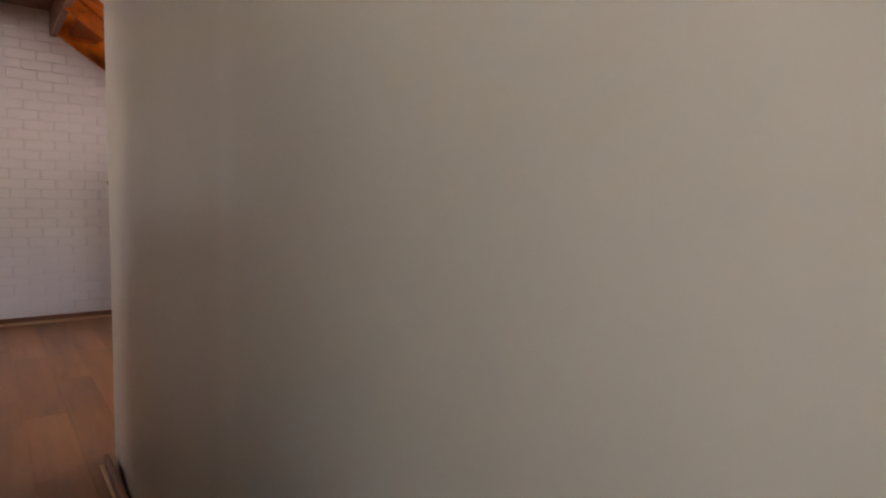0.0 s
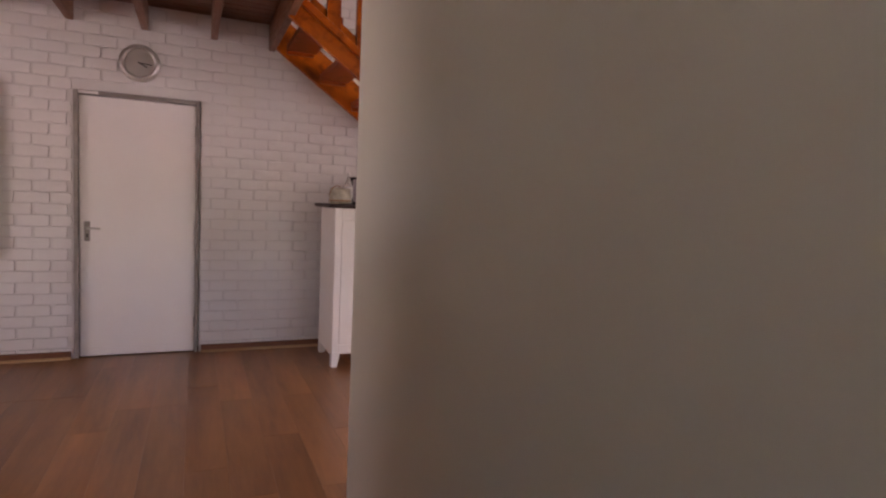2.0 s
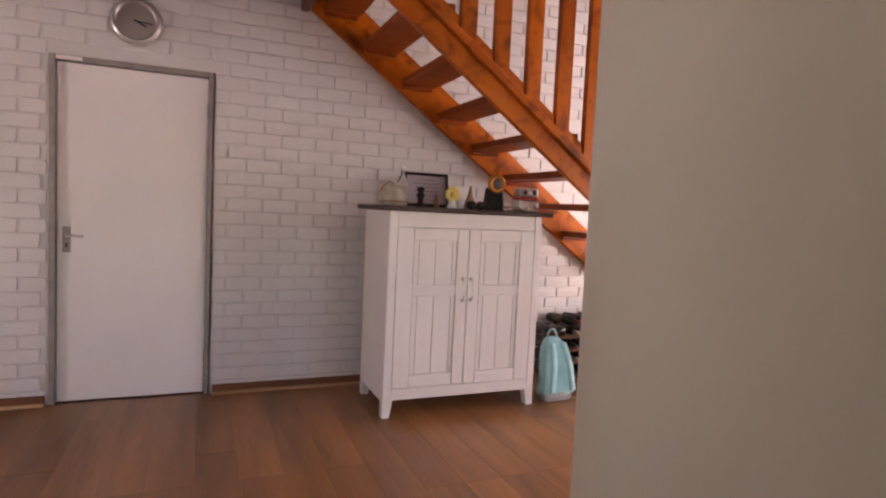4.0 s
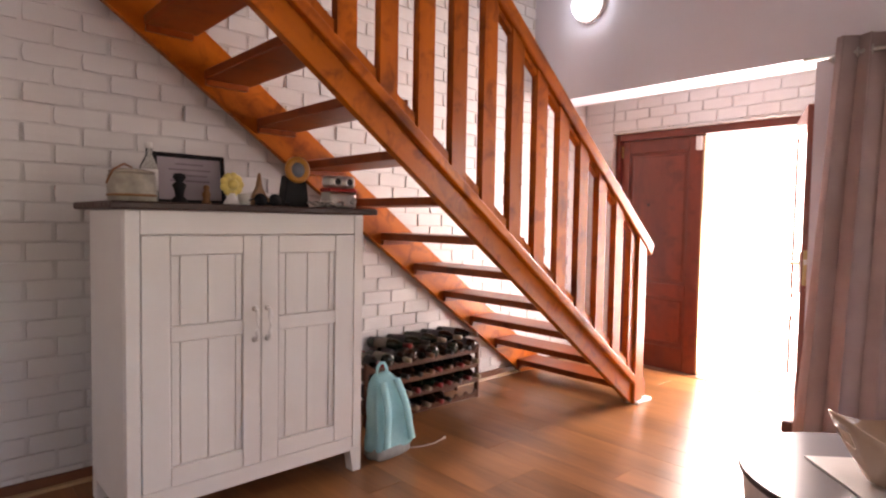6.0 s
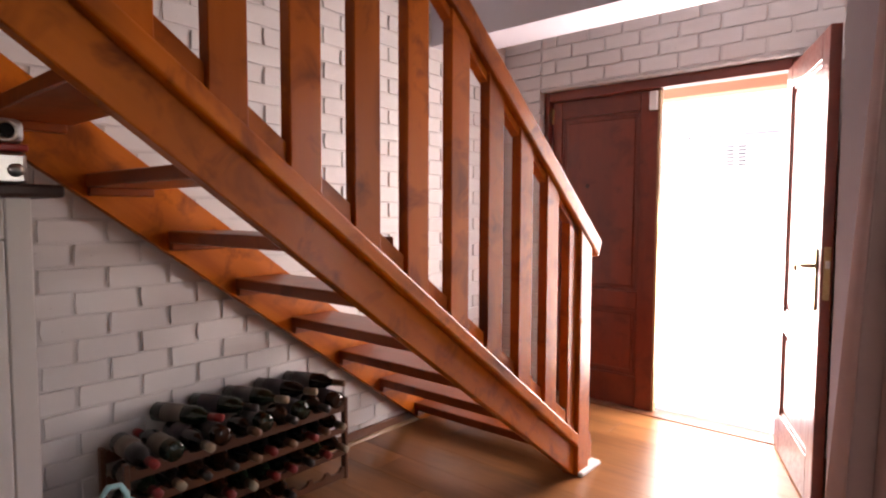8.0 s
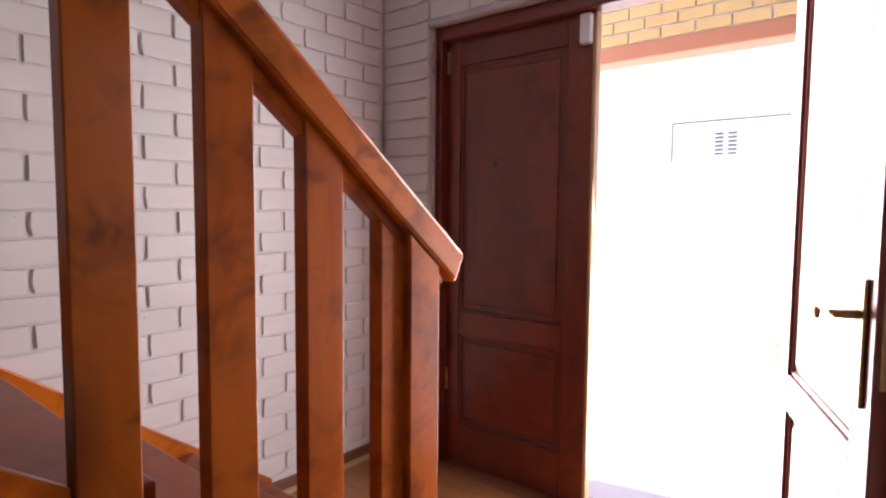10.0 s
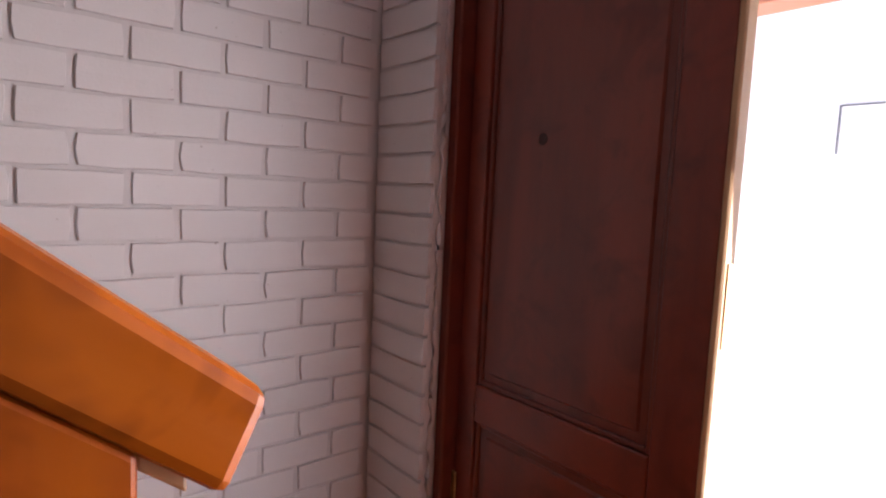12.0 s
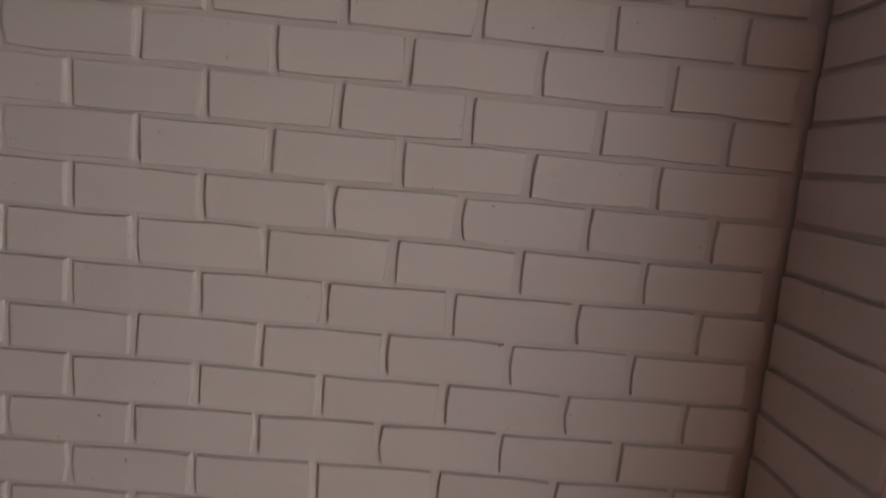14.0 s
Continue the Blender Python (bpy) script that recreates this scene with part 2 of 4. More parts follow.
def tube(points, r, seg=8, bm=None):
    """A round bar along points."""
    bm = bm or bmesh.new()
    pts = [Vector(p) for p in points]
    rings = []
    for i, p in enumerate(pts):
        d = (pts[min(i + 1, len(pts) - 1)] - pts[max(i - 1, 0)]).normalized()
        side = d.cross(Vector((0, 0, 1)))
        if side.length < 1e-3:
            side = d.cross(Vector((0, 1, 0)))
        side.normalize()
        up = side.cross(d)
        rr = r[i] if isinstance(r, (list, tuple)) else r
        rings.append([bm.verts.new(p + rr * (math.cos(a) * side + math.sin(a) * up)) for a in [2 * math.pi * k / seg for k in range(seg)]])
    for a, b in zip(rings, rings[1:]):
        for k in range(seg):
            bm.faces.new((a[k], a[(k + 1) % seg], b[(k + 1) % seg], b[k]))
    bm.faces.new(rings[0][::-1])
    bm.faces.new(rings[-1])
    return bm


def prism(outline, depth, axis="y", at=0.0, bevel=0.0):
    """Extrude an outline of (a, b) pairs: axis y takes (x, z), axis x takes (y, z), axis z takes (x, y)."""
    bm = bmesh.new()

    def put(a, b, d):
        return {"y": (a, d, b), "x": (d, a, b), "z": (a, b, d)}[axis]
    lo = [bm.verts.new(put(a, b, at)) for a, b in outline]
    hi = [bm.verts.new(put(a, b, at + depth)) for a, b in outline]
    n = len(outline)
    bm.faces.new(lo)
    bm.faces.new(hi[::-1])
    for i in range(n):
        bm.faces.new((lo[i], lo[(i + 1) % n], hi[(i + 1) % n], hi[i]))
    bmesh.ops.recalc_face_normals(bm, faces=bm.faces)
    if bevel:
        bmesh.ops.bevel(bm, geom=bm.edges[:], offset=bevel, segments=2, affect="EDGES", profile=0.5)
    return bm


def wall_with_holes(name, axis, plane, thick, a0, a1, z0, z1, holes, material, label):
    """A wall on a plane of x or y; holes are (a0, a1, z0, z1). One mesh of butted blocks."""
    cuts = sorted({a0, a1, *[h[0] for h in holes], *[h[1] for h in holes]})
    bm = bmesh.new()
    for s, e in zip(cuts, cuts[1:]):
        mid = (s + e) / 2
        spans, z = [], z0
        for h in sorted([h for h in holes if h[0] < mid < h[1]], key=lambda q: q[2]):
            if h[2] > z:
                spans.append((z, h[2]))
            z = h[3]
        if z < z1:
            spans.append((z, z1))
        for lo, hi in spans:
            if axis == "y":
                add_box(bm, s, e, plane, plane + thick, lo, hi)
            else:
                add_box(bm, plane, plane + thick, s, e, lo, hi)
    bmesh.ops.remove_doubles(bm, verts=bm.verts[:], dist=1e-5)
    seen = {}
    for f in bm.faces[:]:
        seen.setdefault(tuple(round(c, 4) for c in f.calc_center_median()), []).append(f)
    bmesh.ops.delete(bm, geom=[f for fs in seen.values() if len(fs) > 1 for f in fs], context="FACES_ONLY")
    return tagged(part(name, bm, material), label, "wall", kind="structure")


# ---- plan ----
X_END = 5.765          # brick face of the entrance wall
X_HEAD = 5.0           # grey wall above the alcove
Y_ALC = -2.012          # side of the alcove
Z_HEAD = 2.178
TOP = 4.9
X_W, Y_S = -3.0, -5.6
CW, CY = 1.226, -3.25   # corridor wall and its end
H_BR, L_BR = 0.0842, 0.2195

# ---- structure ----
bm_f = box(X_W, CW + 0.12, -8.0, 0.32, -0.15, -0.012)
add_box(bm_f, CW + 0.12, X_HEAD + 0.2, Y_S - 0.2, 0.32, -0.15, -0.012)
add_box(bm_f, X_HEAD + 0.2, 6.0, Y_ALC - 0.2, 0.32, -0.15, -0.012)
floor = tagged(part("floor", bm_f, M_SKIRT), "brown wood laminate floor in long planks", "floor", kind="structure")
wall_n = wall_with_holes("wall_north", "y", 0.011, 0.219, X_W, 6.0, -0.1, TOP, [(-0.038, 0.838, -0.1, 2.035)], M_MORTAR, "white painted brick wall with a flush door")
# unseen box that keeps daylight out of the gaps round the door
tagged(part("wall_behind_door", box(-0.4, 1.2, 0.232, 0.30, -0.1, 2.4), M_PLASTER), "unseen plain wall behind the door, added to stop light leaks", "wall", kind="structure")
wall_e = wall_with_holes("wall_east_entrance", "x", X_END + 0.011, 0.219, Y_ALC - 0.1, 0.006, -0.1, 3.0, [(-1.765, -0.282, -0.1, 2.004)], M_MORTAR, "white painted brick wall round the entrance doors")
wall_h = tagged(part("wall_above_alcove", box(X_HEAD, X_HEAD + 0.28, Y_ALC, 0.007, Z_HEAD, TOP), M_GREY), "pale grey plastered wall above the entrance alcove", "wall", kind="structure")
soffit = tagged(part("ceiling_alcove", box(X_HEAD + 0.28, X_END + 0.007, Y_ALC, 0.007, 2.85, 3.0), M_SOFFIT), "white painted ceiling of the entrance alcove", "ceiling", kind="structure")
wall_a = tagged(part("wall_alcove_side", box(X_HEAD + 0.2, X_END + 0.007, Y_ALC - 0.2, Y_ALC, 0, 3.0), M_MORTAR), "white painted brick side of the alcove", "wall", kind="structure")
wall_c = wall_with_holes("wall_east", "x", X_HEAD, 0.2, Y_S, Y_ALC, -0.1, TOP, [(-3.65, -2.3, 0.1, 2.05)], M_GREY, "grey plastered wall with a tall curtained window")
wall_s = wall_with_holes("wall_south", "y", Y_S - 0.2, 0.2, CW + 0.12, X_HEAD + 0.2, -0.1, TOP, [(2.9, 4.1, 1.0, 1.9)], M_PLASTER, "unseen cream plastered wall with a small window added for light")
wall_w = wall_with_holes("wall_west", "x", X_W - 0.2, 0.2, -8.0, 0.23, -0.1, TOP, [(-2.25, -1.45, 0.9, 2.0), (-6.95, -6.05, 0.9, 2.0)], M_PLASTER, "unseen cream plastered wall with windows added for light")
bm = bmesh.new()
rows = []


def ease(a, b, v):
    u = min(1.0, max(0.0, (v - a) / (b - a)))
    return u * u * (3 - 2 * u)


for q in range(161):
    y = CY - 0.11 - (8.0 + CY - 0.11) * q / 160
    dx = 0.0025 * math.sin(5.2 * y + 0.7) + 0.0015 * math.sin(11.0 * y)
    swell = 0.030 * ease(-3.95, -3.36, y) - 0.016 * ease(-4.86, -5.06, y)
    rows.append((CW + 0.004 + swell + dx * min(1.0, q / 8), y))
outline = [(CW + 0.12 - 0.05 + 0.05 * math.sin(a), CY - 0.05 + 0.05 * math.cos(a)) for a in [math.pi / 2 - math.pi / 2 * q / 8 for q in range(9)]]
outline += [(CW + 0.075 - 0.041 * math.sin(a), CY - 0.11 + 0.11 * math.cos(a)) for a in [math.pi / 2 * q / 8 for q in range(8)]]
outline += rows + [(CW + 0.12, -8.0)]
wall_k = tagged(part("wall_corridor", prism(outline, TOP, "z", 0.0), M_SATIN, None, "", True), "cream plastered corridor wall with a rounded end", "wall", kind="structure")
wall_b = wall_with_holes("wall_corridor_end", "y", -7.65, 0.2, X_W, CW + 0.12, -0.1, TOP, [(-0.4, 0.6, 0.9, 2.0)], M_PLASTER, "cream plastered end wall with a window")
hdr = tagged(part("ceiling_corridor", box(X_W, CW, -8.0, CY, 2.02, 2.2), M_PLASTER), "cream plastered low ceiling of the corridor", "ceiling", kind="structure")
roof = tagged(part("ceiling", box(X_W - 0.2, X_HEAD + 0.2, -8.2, 0.23, TOP, TOP + 0.15), M_SOFFIT), "high white painted ceiling", "ceiling", kind="structure")
# unseen wall, added so its end and doorway limit light on the corridor wall
wall_with_holes("wall_corridor_side", "x", -0.85, 0.15, -7.65, -2.85, -0.1, 2.019, [(-6.95, -6.05, -0.1, 2.0)], M_PLASTER, "unseen cream plastered corridor side with a doorway, added to bound the light")

# loft over the west half: boarded ceiling on joists
LOFT_X, LOFT_Z = 1.40, 2.71
bm = bmesh.new()
yy = CY
while yy < -0.01:
    add_box(bm, X_W, LOFT_X, yy + 0.002, min(yy + 0.108, 0.0), LOFT_Z, LOFT_Z + 0.02, 0.003)
    yy += 0.11
tagged(part("ceiling_loft", bm, M_CEIL), "dark varnished tongue-and-groove boards under the loft", "ceiling", kind="structure")
tagged(part("loft_floor", box(X_W, LOFT_X, CY, 0.0, LOFT_Z + 0.022, LOFT_Z + 0.09), M_CEIL), "dark timber loft floor deck", "floor", kind="structure")
jx = 0.93 - 0.492 * 7
for i in range(8):
    tagged(part("ceiling_joist", box(jx - 0.026, jx + 0.026, CY, 0.0, 2.527, LOFT_Z, 0.004), M_JOIST),
           "dark varnished timber joist under the loft boards", "joist", "loft joists")
    jx += 0.492
tagged(part("loft_edge_beam", box(LOFT_X - 0.05, LOFT_X, CY, 0.0, 2.50, LOFT_Z, 0.004), M_JOIST),
       "dark varnished edge beam at the head of the stairs", "beam")
tagged(part("loft_wall", box(X_W, LOFT_X - 0.06, CY - 0.1, CY, LOFT_Z, TOP), M_PLASTER), "cream plastered wall of the loft room", "wall", kind="structure")

# skirtings with a pale quarter round
for nm, x0, x1 in (("baseboard_1", X_W, -0.055), ("baseboard_2", 0.855, X_END)):
    tagged(part(nm, box(x0, x1, -0.016, 0.007, 0.0, 0.058, 0.004), M_SKIRT), "brown timber skirting board", "baseboard", kind="structure")
    tagged(part("trim", prism([(-0.034, 0.0), (-0.016, 0.0), (-0.016, 0.016), (-0.028, 0.012)], x1 - x0, "x", x0), M_QUARTER), "pale timber quarter round at the floor", "trim", kind="structure")
tagged(part("baseboard_3", box(X_END - 0.016, X_END + 0.007, -0.298, -0.035, 0.0, 0.058, 0.004), M_SKIRT), "brown timber skirting board", "baseboard", kind="structure")
tagged(part("baseboard_corridor", box(CW - 0.018, CW + 0.002, -8.0, CY - 0.13, 0.0, 0.058, 0.004), M_SKIRT), "brown timber skirting board", "baseboard", kind="structure")
tagged(part("trim_corridor", box(CW - 0.034, CW - 0.018, -8.0, CY - 0.13, 0.0, 0.016, 0.004), M_QUARTER), "pale timber quarter round at the floor", "trim", kind="structure")

# white flush door in a steel frame
d = thing("door_1", 0.4, 0.03, 0.0, 0, "white painted flush door, closed, in a grey steel frame", "door", kind="structure")
part("door_leaf", box(-0.402, 0.402, -0.002, 0.038, 0.006, 1.998, 0.003), M_DOOR, d)
for nm, b_ in (("frame_jamb", (-0.436, -0.405, -0.042, 0.06, 0, 2.032)), ("frame_jamb", (0.405, 0.430, -0.042, 0.06, 0, 2.032)), ("frame_head", (-0.405, 0.405, -0.042, 0.06, 2.002, 2.032))):
    part(nm, box(*b_, 0.005, 2), M_STEEL, d, "scuffed grey painted steel frame")
part("frame_head_patch", box(-0.40, -0.27, -0.046, -0.0425, 2.005, 2.028, 0.001), M_DOOR, d, "white paint patch on the frame")
hd = part("door_handle", box(-0.372, -0.333, -0.010, -0.002, 0.902, 1.052, 0.003), M_STEEL, d, "worn steel lever handle on a back plate")
part("lever", tube([(-0.352, -0.010, 1.003), (-0.352, -0.045, 1.003), (-0.335, -0.05, 1.003), (-0.26, -0.05, 1.0)], 0.008), M_CHROME, hd, smooth=True)
part("keyhole", box(-0.357, -0.347, -0.0125, -0.0095, 0.932, 0.957, 0.001), M_BLACK, hd)
for z in (0.2, 1.75):
    part("hinge", box(0.398, 0.412, -0.012, -0.003, z, z + 0.09, 0.003), M_STEEL, d)

# clock over the door
ck = thing("wall_clock", 0.403, 0.0, 2.27, 0, "round brushed steel wall clock above the white door", "clock")
rot = pose(0, 0, 0, 90)
part("rim", lathe([(0.098, 0.0), (0.14, 0.0), (0.143, 0.012), (0.135, 0.034), (0.118, 0.05), (0.104, 0.044), (0.101, 0.03), (0.101, 0.004)], 48, None, rot), M_CHROME, ck, "wide domed steel rim", True)
part("dial", lathe([(0.0, 0.02), (0.1035, 0.02), (0.1035, 0.028), (0.0, 0.028)], 40, None, rot), M_DIAL, ck)
for a, l, w in ((95, 0.085, 0.003), (118, 0.06, 0.004)):
    part("hand", box(-w, w, -0.034, -0.031, -0.012, l, 0, 1, pose(0, 0, 0, 0, a)), M_BLACK, ck)

# gilt frame with a painting
M_CANVAS = plain("dark_painting", (0.16, 0.10, 0.07), 0.5, 0, 0.6, 5)
M_GILTDARK = plain("antiqued_gilt", (0.15, 0.065, 0.018), 0.4, 0.4, 0.4, 30)
pf = thing("framed_painting", -1.05, 0.0, 0.79, 0, "large painting in an ornate gilded moulded frame", "painting")
W2, HP = 0.552, 1.262
for nm, x0, x1, z0, z1 in (("frame_side", -W2, -W2 + 0.15, 0, HP), ("frame_side", W2 - 0.15, W2, 0, HP), ("frame_rail", -W2 + 0.15, W2 - 0.15, 0, 0.15), ("frame_rail", -W2 + 0.15, W2 - 0.15, HP - 0.15, HP)):
    fr = part(nm, box(x0, x1, -0.035, -0.002, z0, z1, 0.006, 2), M_GILTDARK, pf)
    vert = z1 - z0 > x1 - x0
    for a, wd, dp in ((0.012, 0.022, 0.062), (0.072, 0.03, 0.052), (0.125, 0.012, 0.045)):
        left = x0 < 0
        if vert:
            xa = x1 - a - wd if not left else x0 + a
            bmm = box(xa, xa + wd, -dp, -0.03, z0, z1, 0.005, 2)
        else:
            za = z0 + a if z0 < HP / 2 else z1 - a - wd
            bmm = box(x0, x1, -dp, -0.03, za, za + wd, 0.005, 2)
        part("moulding", bmm, M_GOLD, fr)
    bmm = bmesh.new()
    n = int((z1 - z0 if vert else x1 - x0) / 0.035)
    for i in range(n):
        t_ = (i + 0.5) / n
        if vert:
            c = (x0 + 0.053 if left else x1 - 0.053, -0.042, z0 + t_ * (z1 - z0))
        else:
            c = (x0 + t_ * (x1 - x0), -0.042, z0 + 0.053 if z0 < HP / 2 else z1 - 0.053)
        bmesh.ops.create_icosphere(bmm, subdivisions=1, radius=0.0135, matrix=Matrix.Translation(c))
    part("bead_row", bmm, M_GOLD, fr, "", True)
part("canvas", box(-W2 + 0.15, W2 - 0.15, -0.02, -0.004, 0.15, HP - 0.15), M_CANVAS, pf)

# ---- stairs ----
SL = 0.727


def low(x):
    return 0.0 + SL * (4.79 - x)


def rail_z(x):
    return 1.080 + 0.80 * (4.985 - x)


st = thing("staircase", 4.79, -0.55, 0, 0, "open-riser staircase of orange varnished pine along the brick wall", "staircase")
OX, OY = 4.79, -0.55


def slope_prism(x0, x1, f0, f1, y0, y1, bevel=0.004):
    """A board between two lines over x, in the staircase's own space."""
    pts = [(x0 - OX, f0(x0)), (x1 - OX, f0(x1)), (x1 - OX, f1(x1)), (x0 - OX, f1(x0))]
    return prism(pts, y1 - y0, "y", y0 - OY, bevel)


XT = 1.36
wl = [(XT - OX, low(XT) + 0.056), (4.867 - OX, 0.0), (5.10 - OX, 0.0), (5.10 - OX, 0.10), (XT - OX, low(XT) + 0.355)]
part("wall_stringer", prism(wl, 0.042, "y", -0.046 - OY, 0.004), M_PINE_X, st)
wo = [(XT - OX, low(XT)), (4.775 - OX, 0.012), (4.80 - OX, 0.012), (4.80 - OX, low(4.80) + 0.1345), (XT - OX, low(XT) + 0.1345)]
part("outer_stringer", prism(wo, 0.042, "y", -1.068 - OY, 0.004), M_PINE_X, st)
part("stringer_cap", slope_prism(XT, 4.783, lambda x: low(x) + 0.135, lambda x: low(x) + 0.198, -1.096, -1.014, 0.008), M_PINE_X, st)
part("handrail", prism([(XT - OX, rail_z(XT) - 0.105), (4.952 - OX, rail_z(4.952) - 0.105), (4.988 - OX, rail_z(4.988)), (XT - OX, rail_z(XT))], 0.078, "y", -1.096 - OY, 0.012), M_PINE_X, st, "varnished pine handrail with a square cut end")
part("handrail_fillet", slope_prism(XT, 4.87, lambda x: rail_z(x) - 0.138, lambda x: rail_z(x) - 0.1045, -1.072, -1.034, 0.003), M_PINE_X, st)
foot = [(4.82 - OX, 0.004), (4.975 - OX, 0.004), (4.978 - OX, 0.09), (4.958 - OX, 0.15), (4.925 - OX, 0.185), (4.895 - OX, 0.20), (4.82 - OX, 0.20)]
part("stringer_foot", prism(foot, 0.05, "y", -1.062 - OY, 0.004), M_PINE_X, st)
part("handrail_plug", slope_prism(4.893, 4.93, lambda x: rail_z(x) - 0.122, lambda x: rail_z(x) - 0.1045, -1.068, -1.038, 0.003), M_QUARTER, st, "pale end of the handrail fillet")
part("newel_post", prism([(4.783 - OX, 0.004), (4.891 - OX, 0.004), (4.891 - OX, rail_z(4.891) - 0.1045), (4.783 - OX, rail_z(4.783) - 0.1045)], 0.082, "y", -1.090 - OY, 0.005), M_PINE_Z, st)
xr = 4.782
i = 0
while xr > 1.5:
    xl = xr - (0.074 if i == 0 else 0.094)
    z0a, z0b = low(xl) + 0.199, low(xr) + 0.199
    part("baluster", prism([(xl - OX, z0a), (xr - OX, z0b), (xr - OX, rail_z(xr) - 0.1045), (xl - OX, rail_z(xl) - 0.1045)], 0.042, "y", (-1.070 if i == 0 else -1.082) - OY, 0.003), M_PINE_Z, st)
    nxt = 4.586 - 0.206 * i
    if xl - nxt > 0.03:
        part("infill", slope_prism(nxt + 0.001, xl - 0.001, lambda x: low(x) + 0.199, lambda x: low(x) + 0.262, -1.066, -1.043, 0.003), M_PINE_X, st)
    xr = nxt
    i += 1
for k in range(13):
    xb, zt = 4.804 - 0.2764 * k, 0.119 + 0.203 * k
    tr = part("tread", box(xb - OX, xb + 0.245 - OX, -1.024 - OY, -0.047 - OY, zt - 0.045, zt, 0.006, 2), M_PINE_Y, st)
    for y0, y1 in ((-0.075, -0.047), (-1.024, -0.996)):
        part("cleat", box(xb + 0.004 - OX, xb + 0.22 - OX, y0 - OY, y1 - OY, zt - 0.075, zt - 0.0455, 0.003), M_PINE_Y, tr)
tagged(part("foot_guard", box(4.79, 4.985, -1.112, -1.0, 0.0, 0.022, 0.006), plain("crumpled_white_paper", (0.8, 0.78, 0.74), 0.7)), "scrap of white card under the newel post", "card")

# ---- entrance ----
PX = X_END + 0.05
fr = thing("door_frame_2", PX, -1.05, 0, 0, "dark red varnished timber frame of the entrance", "door frame", kind="structure")
YL, YR = -0.284, -1.763
part("frame_post", box(0.0, 0.09, YL - 0.036 + 1.05, YL + 1.05, 0, 2.0, 0.004), M_MAHOG, fr)
part("frame_post", box(0.0, 0.09, YR + 1.05, YR + 0.048 + 1.05, 0, 2.0, 0.004), M_MAHOG, fr)
part("frame_head", box(0.0, 0.09, YR + 0.05 + 1.05, YL - 0.038 + 1.05, 1.94, 2.0, 0.004), M_MAHOG_Y, fr)
part("threshold", box(-0.02, 0.12, YR + 0.05 + 1.05, YL - 0.038 + 1.05, -0.011, 0.006, 0.003), M_SKIRT, fr)


def panel_door(name, width, height, label, lock_side):
    """A framed two-panel leaf: hinge at x = 0, leaf along +x, thickness in y."""
    ob = thing(name, 0, 0, 0, 0, label, "door", kind="structure")
    t0, t1, s = 0.0, 0.042, 0.105
    h = s if lock_side else 0.068
    part("stile", box(0, h, t0, t1, 0.008, height, 0.003), M_MAHOG, ob)
    part("stile", box(width - s, width, t0, t1, 0.008, height, 0.003), M_MAHOG, ob)
    for z0, z1 in ((0.008, 0.20), (0.622, 0.726), (height - 0.11, height)):
        part("rail", box(h + 0.001, width - s - 0.001, t0, t1, z0, z1, 0.003), M_MAHOG_Y, ob)
    for z0, z1 in ((0.20, 0.622), (0.726, height - 0.11)):
        p = part("panel", box(h + 0.001, width - s - 0.001, t0 + 0.017, t1 - 0.017, z0, z1), M_MAHOG, ob)
        part("raised_field", box(h + 0.035, width - s - 0.035, t0 + 0.011, t1 - 0.011, z0 + 0.035, z1 - 0.035, 0.005), M_MAHOG, p)
        for q in ((h, h + 0.014, z0, z1), (width - s - 0.014, width - s, z0, z1)):
            part("bead", box(q[0], q[1], t0 + 0.009, t1 - 0.009, q[2], q[3], 0.003), M_MAHOG, p)
        for q in ((z0, z0 + 0.014), (z1 - 0.014, z1)):
            part("bead", box(h + 0.014, width - s - 0.014, t0 + 0.009, t1 - 0.009, q[0], q[1], 0.003), M_MAHOG, p)
    return ob


dl = panel_door("door_2", 0.70, 1.9395, "dark red varnished two-panel entrance door, closed leaf", 0)
dl.matrix_basis = pose(PX + 0.048, YL - 0.04, 0, 0, 0, -90)
part("meeting_bead", box(0.70, 0.716, -0.006, 0.036, 0.01, 1.9395, 0.004), M_QUARTER, dl, "pale worn timber edge of the meeting stile")
part("knot", lathe([(0.0, 0.0), (0.011, 0.0), (0.016, 0.002)], 14, None, pose(0.250, 0.0095, 1.385, -90)), plain("dark_knot", (0.045, 0.010, 0.007), 0.5), dl, "dark knot in the panel")
part("latch_plate", box(0.716, 0.719, 0.006, 0.028, 0.98, 1.14, 0.001), M_BRASS, dl, "worn brass strike plate")
for z in (0.35, 1.80):
    part("hinge", box(-0.012, 0.010, -0.008, 0.002, z, z + 0.10, 0.003), M_BRASS, dl)
part("magnet_switch", box(0.655, 0.70, -0.030, -0.001, 1.818, 1.93, 0.004), M_WHITEP, dl, "white alarm contact on the door's corner")

